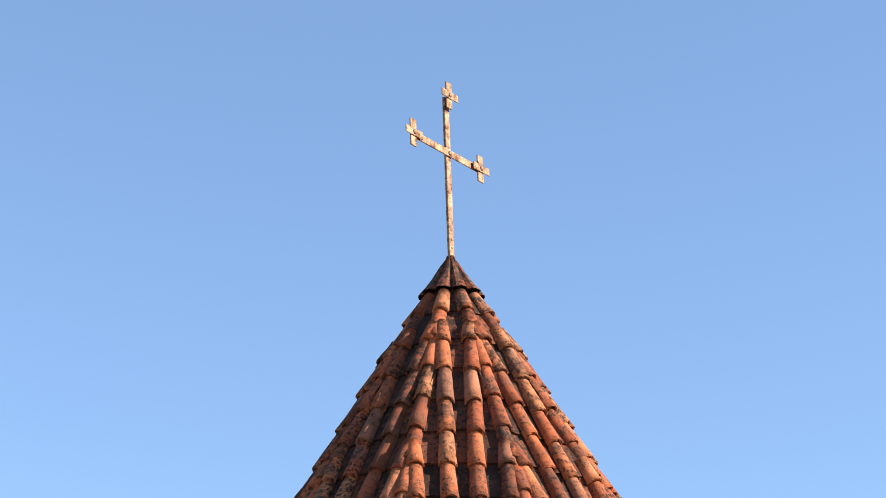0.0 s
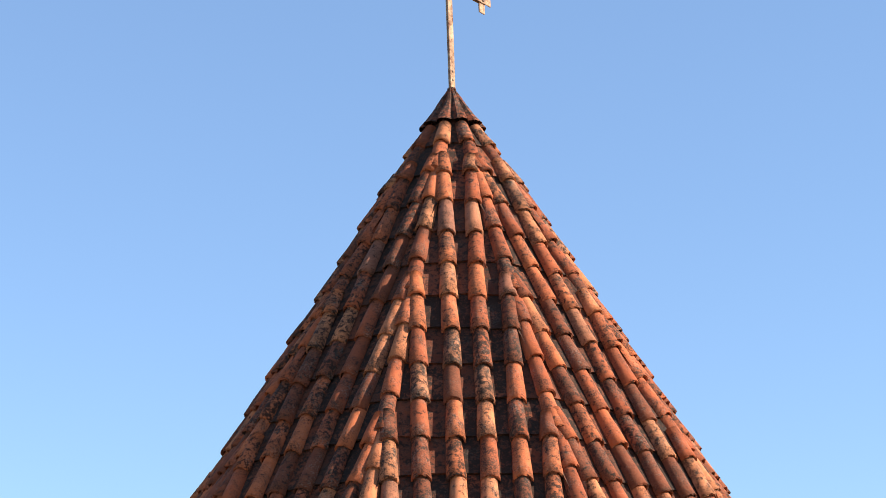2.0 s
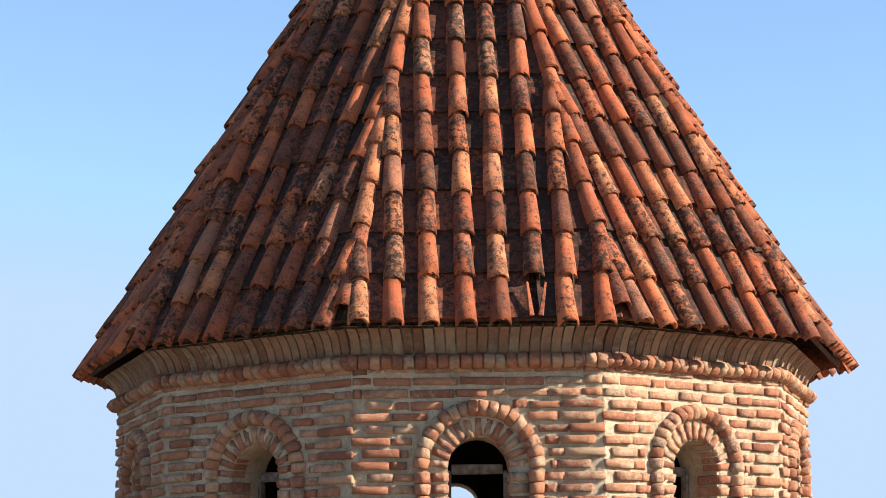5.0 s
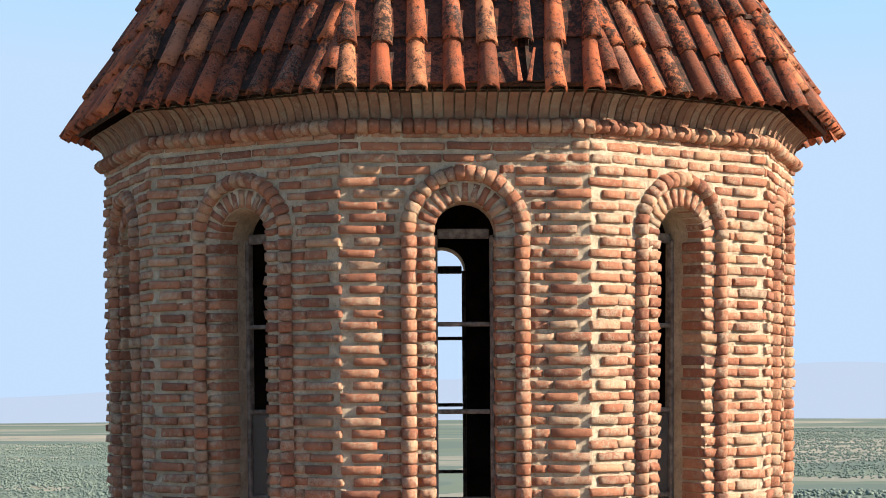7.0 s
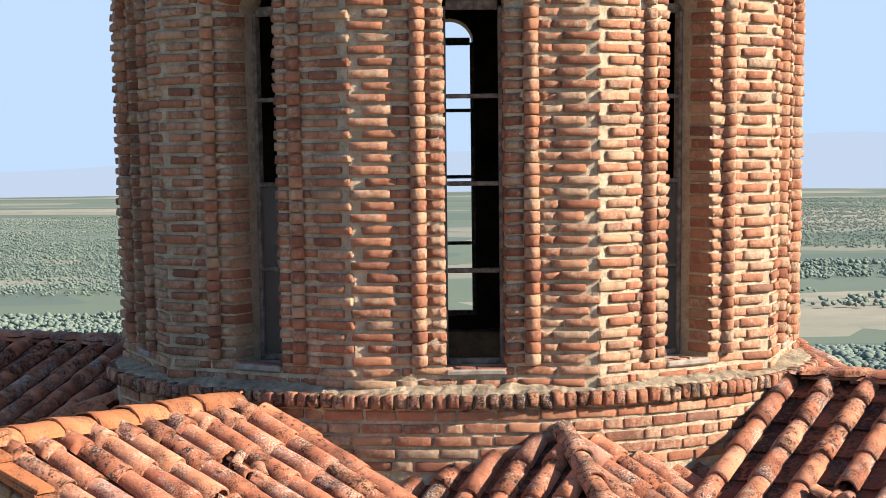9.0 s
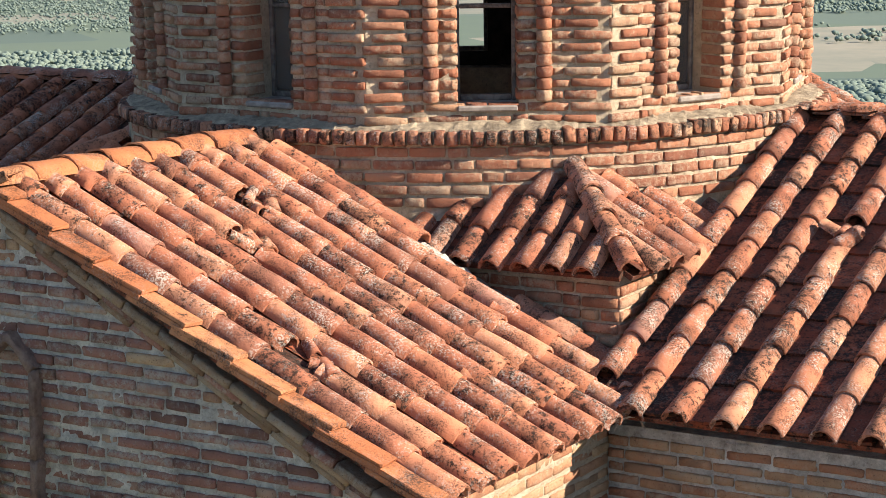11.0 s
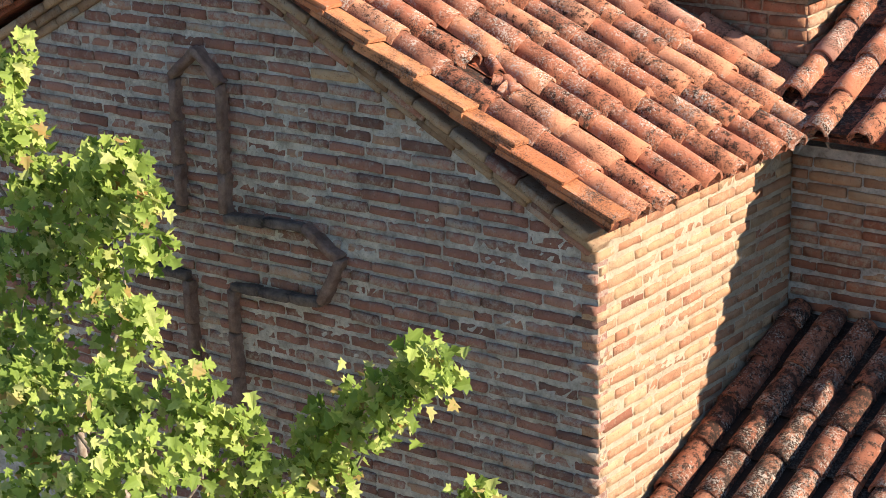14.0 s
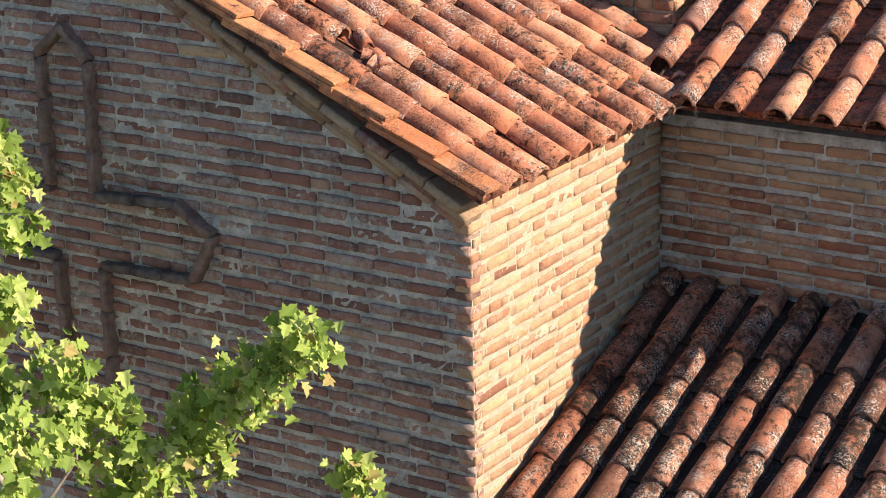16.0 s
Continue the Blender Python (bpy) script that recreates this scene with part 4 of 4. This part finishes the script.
# pale mortar packed into the valleys, with tiles bedded along the wall of the crossing
def mortar_ridge(name, a, b, across, width, seed, label):
    """A lumpy strip of mortar from a to b in church axes."""
    bm = bmesh.new()
    a, b, across = Vector(a), Vector(b), Vector(across)
    n = max(8, int((b - a).length / 0.03))
    rows = []
    for i in range(n + 1):
        o = a.lerp(b, i / n)
        fat = 0.75 + 0.5 * noise.noise(Vector((i * 0.45, seed, 2)))
        rows.append([bm.verts.new(o + across * x * width * fat + Vector((0, 0, h * fat + 0.028 * noise.noise(Vector((i * 0.9, x * 3, seed)))))) for x, h in ((-1, -0.03), (-0.7, 0.03), (-0.35, 0.055), (0, 0.06), (0.35, 0.055), (0.7, 0.03), (1, -0.03))])
    for p, q in zip(rows, rows[1:]):
        for j in range(6):
            bm.faces.new((p[j], p[j + 1], q[j + 1], q[j]))
    bmesh.ops.recalc_face_normals(bm, faces=bm.faces)
    return structure(name, bm, M_MORTAR_W, CH, label, "mortar")


def slope_z(v):
    return EAVE + (ED - v) * (RIDGE - EAVE) / ED


va, vb = Vector((2.40, -2.42, 7.31)), Vector((2.74, -3.02, 7.19))
valley = mortar_ridge("trim_valley_1", va, vb, (0.75, 0.66, 0), 0.11, 1.0, "rough pale mortar in the roof valley")
mortar_ridge("trim_valley_2", (1.20, -2.60, slope_z(1.20) + 0.03), (1.50, -2.60, slope_z(1.50) + 0.02), (0, 1, 0), 0.10, 4.0, "pale mortar lump where the roofs meet")
mortar_ridge("trim_valley_3", (-0.1, -2.48, slope_z(0.0) - 0.05), (2.45, -2.48, slope_z(2.45) - 0.05), (0, 1, 0), 0.24, 7.0, "rough mortar bed behind the top edge of the tiles")
for k in range(2):
    d = (va - vb).normalized()
    x = d.cross(Vector((0, 0, 1))).normalized()
    put("gutter_tile", rng.choice(TC), valley, frame_of(vb + d * (k * 0.30 - 0.04) + Vector((0, 0, 0.05)), x, d, x.cross(d)) @ pose(0, 0, 0, -3, rng.uniform(-6, 6), 0))
WALLC = cover_set(tile_material("bedded_tile_clay", 0.25, 0.25), 0.42, 0.085, 0.075, 4)
ridge_row(roofA, (1.20, -2.62, slope_z(1.20) + 0.07), (0.10, -2.62, slope_z(0.10) + 0.07), 0.36, WALLC, 0.0, 1.0, 0.9)
ridge_row(roofA, (2.44, -2.45, slope_z(2.44) + 0.02), (1.55, -2.45, slope_z(1.55) + 0.02), 0.36, WALLC, 0.0, 1.0, 0.7)


# ---- maple in front of the gable ----
def leaf_material():
    m, n, l, b = mat_base("maple_leaf", 0.5)
    g = n.new("ShaderNodeNewGeometry")
    r = ramp(n, [(0.0, (0.11, 0.17, 0.035)), (0.3, (0.24, 0.32, 0.065)), (0.55, (0.38, 0.455, 0.105)), (0.8, (0.49, 0.545, 0.165)), (0.95, (0.58, 0.56, 0.23)), (1.0, (0.36, 0.17, 0.06))])
    l.new(g.outputs["Random Per Island"], r.inputs[0])
    f, _ = noise_fac(n, l, g.outputs["Position"], 60, 3, 0.4, 0.65)
    col = mixc(n, l, mul(n, l, f, 0.35), r.outputs[0], (0.27, 0.36, 0.07))
    l.new(col, b.inputs["Base Color"])
    tr = n.new("ShaderNodeBsdfTranslucent")
    l.new(col, tr.inputs["Color"])
    mx = n.new("ShaderNodeMixShader")
    mx.inputs[0].default_value = 0.5
    l.new(b.outputs[0], mx.inputs[1])
    l.new(tr.outputs[0], mx.inputs[2])
    l.new(mx.outputs[0], n["Material Output"].inputs[0])
    return m


M_LEAF = leaf_material()
tree = tagged(new("maple_tree"), "sunlit green maple with some yellowing leaves beside the gable", "tree")
TR = CH @ Matrix.Translation((0.1, -5.75, 0))
tree.matrix_basis = TR
trng = random.Random(21)


def limb(bm, pts, r0, r1, seg=7):
    """A tapered, bent round limb."""
    rings = []
    for i, p in enumerate(pts):
        f = i / (len(pts) - 1)
        d = (pts[min(i + 1, len(pts) - 1)] - pts[max(i - 1, 0)]).normalized()
        x = d.orthogonal().normalized()
        y = d.cross(x)
        r = r0 + (r1 - r0) * f
        rings.append([bm.verts.new(p + (x * math.cos(2 * math.pi * j / seg) + y * math.sin(2 * math.pi * j / seg)) * r) for j in range(seg)])
    for a, b in zip(rings, rings[1:]):
        for j in range(seg):
            bm.faces.new((a[j], a[(j + 1) % seg], b[(j + 1) % seg], b[j]))


def bend(a, b, n, amp):
    a, b = Vector(a), Vector(b)
    return [a.lerp(b, i / n) + Vector((trng.gauss(0, amp), trng.gauss(0, amp), trng.gauss(0, amp))) * math.sin(math.pi * i / n) for i in range(n + 1)]


# clumps of the crown: across, depth, height, size
CLUMPS = [(-0.45, 0, 7.8, 0.13), (-0.4, 0, 7.44, 0.17), (0.27, 0, 7.39, 0.14), (-0.28, 0, 7.08, 0.22), (0.16, 0, 7.07, 0.23), (0.49, 0, 7.15, 0.16),
          (-0.33, 0, 6.69, 0.23), (-0.02, 0.1, 6.73, 0.16), (0.53, -0.2, 6.67, 0.21), (-0.14, -0.3, 6.41, 0.25), (0.3, -0.7, 6.34, 0.24), (0.83, -0.8, 6.4, 0.26),
          (1.3, -0.6, 6.56, 0.18), (1.44, -0.6, 6.4, 0.15), (1.27, -0.9, 6.32, 0.27), (1.41, -0.4, 6.09, 0.2), (1.49, 0, 6.2, 0.13), (1.77, 0, 6.41, 0.14),
          (2.02, 0, 6.57, 0.14), (2.12, 0, 6.74, 0.1), (2.31, 0, 6.78, 0.08), (1.58, 0, 6.07, 0.13), (2.4, 0, 6.13, 0.11), (0.77, -1.0, 6.02, 0.34)]
bm = bmesh.new()
limb(bm, bend((0.3, -0.2, 0), (0.1, 0, 5.0), 8, 0.05), 0.17, 0.09, 10)
part("trunk", bm, M_BARK, tree, smooth=True)
for a, b, r0 in (((0.1, 0, 4.8), (-0.6, 0.05, 7.6), 0.06), ((0.1, 0, 4.6), (0.25, 0.05, 7.0), 0.05), ((0.2, -0.1, 4.3), (2.1, 0.05, 6.6), 0.06), ((0.25, -0.1, 4.0), (2.35, 0.0, 6.0), 0.05), ((0.1, 0, 5.0), (0.75, 0, 6.0), 0.03)):
    bm = bmesh.new()
    limb(bm, bend(a, b, 7, 0.09), r0 * 0.6, 0.006)
    part("limb", bm, M_BARK, tree, smooth=True)
# bare twig
for a, b in (((1.14, -0.1, 5.75), (1.10, -0.12, 6.22)), ((1.13, -0.1, 5.95), (1.25, -0.12, 6.25)), ((1.12, -0.1, 6.05), (1.04, -0.12, 6.27)), ((-0.3, -0.35, 6.2), (-0.05, -0.36, 6.75))):
    bm = bmesh.new()
    limb(bm, bend(a, b, 4, 0.012), 0.008, 0.003, 5)
    part("twig", bm, M_BARK, tree)

LOBES = ((0.0, 0.03), (0.16, 0.0), (0.44, 0.02), (0.30, 0.20), (0.58, 0.46), (0.38, 0.50), (0.24, 0.52), (0.24, 0.74), (0.08, 0.88), (0.0, 1.04))
outline = [Vector((x, y, 0)) for x, y in LOBES] + [Vector((-x, y, 0)) for x, y in LOBES[-2:0:-1]]
verts, faces = [], []
for cx, cy, cz, cr in CLUMPS:
    cy += trng.uniform(-0.12, 0.08)
    cr *= 1.12
    cnt = int(2900 * cr ** 2) + 45
    # leafy shoots inside the clump
    shoots = []
    for _ in range(max(7, int(cnt / 7))):
        d = Vector((trng.gauss(0, 1), trng.gauss(0, 1), trng.gauss(0.25, 1))).normalized()
        shoots.append((Vector((cx, cy, cz)) + Vector((d.x * cr, d.y * cr * 0.8, d.z * cr)) * trng.uniform(0.45, 1.12), d))
    for k in range(cnt):
        c, d = trng.choice(shoots)
        p = c + Vector((trng.gauss(0, 0.04), trng.gauss(0, 0.04), trng.gauss(0, 0.045)))
        size = trng.uniform(0.045, 0.090)
        nrm = Vector((0.9 + trng.gauss(0, 0.5), 0.0 + trng.gauss(0, 0.5), 0.6 + trng.gauss(0, 0.45))).normalized()
        rot = nrm.to_track_quat("Z", "Y").to_matrix() @ Euler((0, 0, radians(trng.uniform(0, 360)))).to_matrix()
        base = len(verts)
        fold = trng.uniform(0.1, 0.4)
        for v in outline:
            verts.append(p + rot @ Vector((v.x * size, (v.y - 0.4) * size, abs(v.x) * fold * size - 0.18 * size * v.y * v.y)))
        mid = len(outline) // 2
        faces.append([base + i for i in range(0, mid + 1)])
        faces.append([base] + [base + i for i in range(mid, len(outline))])
me = bpy.data.meshes.new("crown")
me.from_pydata([tuple(v) for v in verts], [], faces)
me.materials.append(M_LEAF)
tagged(put("crown", me, tree), kind="stuff")

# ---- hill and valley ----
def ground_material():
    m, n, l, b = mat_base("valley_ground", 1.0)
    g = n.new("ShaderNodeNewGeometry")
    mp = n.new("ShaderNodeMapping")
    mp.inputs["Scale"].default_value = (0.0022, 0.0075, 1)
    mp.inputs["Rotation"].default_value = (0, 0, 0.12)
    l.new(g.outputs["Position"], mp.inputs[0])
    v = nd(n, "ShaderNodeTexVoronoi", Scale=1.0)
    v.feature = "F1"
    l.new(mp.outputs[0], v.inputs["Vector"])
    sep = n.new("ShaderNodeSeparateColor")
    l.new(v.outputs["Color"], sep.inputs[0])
    # field and forest colours have a pale blue tint of distance haze mixed in
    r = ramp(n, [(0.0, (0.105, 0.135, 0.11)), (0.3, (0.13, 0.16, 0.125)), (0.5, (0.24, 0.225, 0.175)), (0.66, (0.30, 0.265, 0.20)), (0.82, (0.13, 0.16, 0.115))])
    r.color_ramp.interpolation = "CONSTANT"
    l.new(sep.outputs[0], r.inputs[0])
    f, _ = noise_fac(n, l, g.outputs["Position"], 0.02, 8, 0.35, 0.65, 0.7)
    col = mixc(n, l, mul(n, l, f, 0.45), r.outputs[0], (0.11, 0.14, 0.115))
    # the unseen hilltop is set pale to bounce light onto the shaded gable
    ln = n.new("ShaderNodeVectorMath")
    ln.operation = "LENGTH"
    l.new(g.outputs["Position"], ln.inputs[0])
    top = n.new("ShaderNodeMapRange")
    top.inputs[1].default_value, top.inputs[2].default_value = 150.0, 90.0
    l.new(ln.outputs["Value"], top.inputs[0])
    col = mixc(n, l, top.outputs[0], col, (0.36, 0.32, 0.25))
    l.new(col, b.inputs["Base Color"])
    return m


PLAIN = -70.0


def ground_height(x, y):
    d = math.hypot(x - AX, y - AY)
    f = min(1.0, max(0.0, (d - 16) / 260))
    f = f * f * (3 - 2 * f) * 0.5 + min(1.0, f * 1.25) * 0.5
    return PLAIN * f + (1.5 * noise.noise(Vector((x * 0.01, y * 0.01, 0))) if d > 40 else 0)


radii = [0, 6, 12, 16, 24, 34, 48, 66, 90, 120, 160, 210, 270, 340, 430, 560, 740, 980, 1300, 1750, 2300, 3000, 3900, 4800]
verts, faces = [], []
NS = 96
for r in radii:
    for j in range(NS):
        a = 2 * math.pi * j / NS
        x, y = AX + r * math.cos(a), AY + r * math.sin(a)
        verts.append((x, y, ground_height(x, y)))
for i in range(len(radii) - 1):
    for j in range(NS):
        a, b = i * NS + j, i * NS + (j + 1) % NS
        faces.append((a, b, b + NS, a + NS) if i else (a, b + NS, a + NS))
me = bpy.data.meshes.new("ground")
me.from_pydata(verts, [], faces)
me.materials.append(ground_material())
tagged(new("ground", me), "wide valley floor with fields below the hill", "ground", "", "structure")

# woods and hedges on the plain, distance haze tinted into their green
M_WOODS_HAZED, n_, l_, b_ = mat_base("hazed_foliage", 1.0)
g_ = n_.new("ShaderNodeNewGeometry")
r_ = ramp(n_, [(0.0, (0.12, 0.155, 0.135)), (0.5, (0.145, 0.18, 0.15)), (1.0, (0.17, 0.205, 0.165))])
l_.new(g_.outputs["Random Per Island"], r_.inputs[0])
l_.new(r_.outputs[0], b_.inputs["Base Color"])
wrng = random.Random(5)
unit = bmesh.new()
bmesh.ops.create_icosphere(unit, subdivisions=1, radius=1)
UV_, UF_ = [v.co.copy() for v in unit.verts], [[v.index for v in f.verts] for f in unit.faces]
unit.free()


def woods(name, spots, label):
    verts, faces = [], []
    for x, y, s in spots:
        z = ground_height(x, y)
        for _ in range(2):
            o = Vector((x + wrng.gauss(0, s * 0.45), y + wrng.gauss(0, s * 0.45), z + s * wrng.uniform(0.35, 0.95)))
            q = s * wrng.uniform(0.45, 0.75)
            base = len(verts)
            for v in UV_:
                k = q * wrng.uniform(0.7, 1.25)
                verts.append((o.x + v.x * k, o.y + v.y * k, max(z - 0.5, o.z + v.z * k * 0.75)))
            faces.extend([[base + i for i in f] for f in UF_])
    me = bpy.data.meshes.new(name)
    me.from_pydata(verts, [], faces)
    me.materials.append(M_WOODS_HAZED)
    me.polygons.foreach_set("use_smooth", [True] * len(me.polygons))
    return tagged(new(name, me), label, "trees", "", "stuff")


def scatter(n, az0, az1, d0, d1, size, keep=0.0):
    """Trees between two bearings and two distances, thinned into patches."""
    out = []
    while len(out) < n:
        az, d = radians(wrng.uniform(az0, az1)), math.sqrt(wrng.uniform(d0 * d0, d1 * d1))
        x, y = d * math.sin(az), d * math.cos(az)
        if noise.noise(Vector((x * 0.006, y * 0.012, 3.0))) > keep:
            out.append((x, y, size * wrng.uniform(0.6, 1.3)))
    return out


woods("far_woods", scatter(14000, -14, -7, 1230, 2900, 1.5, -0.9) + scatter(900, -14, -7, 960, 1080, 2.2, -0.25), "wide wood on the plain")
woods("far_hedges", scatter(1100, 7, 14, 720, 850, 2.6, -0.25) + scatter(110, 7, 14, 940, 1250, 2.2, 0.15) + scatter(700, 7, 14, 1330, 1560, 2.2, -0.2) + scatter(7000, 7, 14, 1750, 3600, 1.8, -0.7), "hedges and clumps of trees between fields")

# hills at the end of the plain: a flat glowing sheet, haze in its blue
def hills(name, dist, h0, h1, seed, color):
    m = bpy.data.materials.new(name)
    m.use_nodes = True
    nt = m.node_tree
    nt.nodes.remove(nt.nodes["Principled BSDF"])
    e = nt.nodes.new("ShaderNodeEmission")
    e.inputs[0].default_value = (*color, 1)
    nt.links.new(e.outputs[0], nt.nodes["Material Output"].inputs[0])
    bm = bmesh.new()
    prev = None
    for j in range(161):
        a = radians(-60 + 120 * j / 160)
        h = h0 + (h1 - h0) * min(1.0, max(0.0, 0.5 + math.degrees(a) / 22)) + 8 * noise.noise(Vector((j * 0.35, seed, 0))) + 6 * noise.noise(Vector((j * 0.6, seed, 4)))
        cur = (bm.verts.new((dist * math.sin(a), dist * math.cos(a), -80)), bm.verts.new((dist * math.sin(a), dist * math.cos(a), h)))
        if prev:
            bm.faces.new((prev[0], cur[0], cur[1], prev[1]))
        prev = cur
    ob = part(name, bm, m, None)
    return tagged(ob, "hills at the end of the valley, glowing with painted blue haze", "hills", "", "structure")


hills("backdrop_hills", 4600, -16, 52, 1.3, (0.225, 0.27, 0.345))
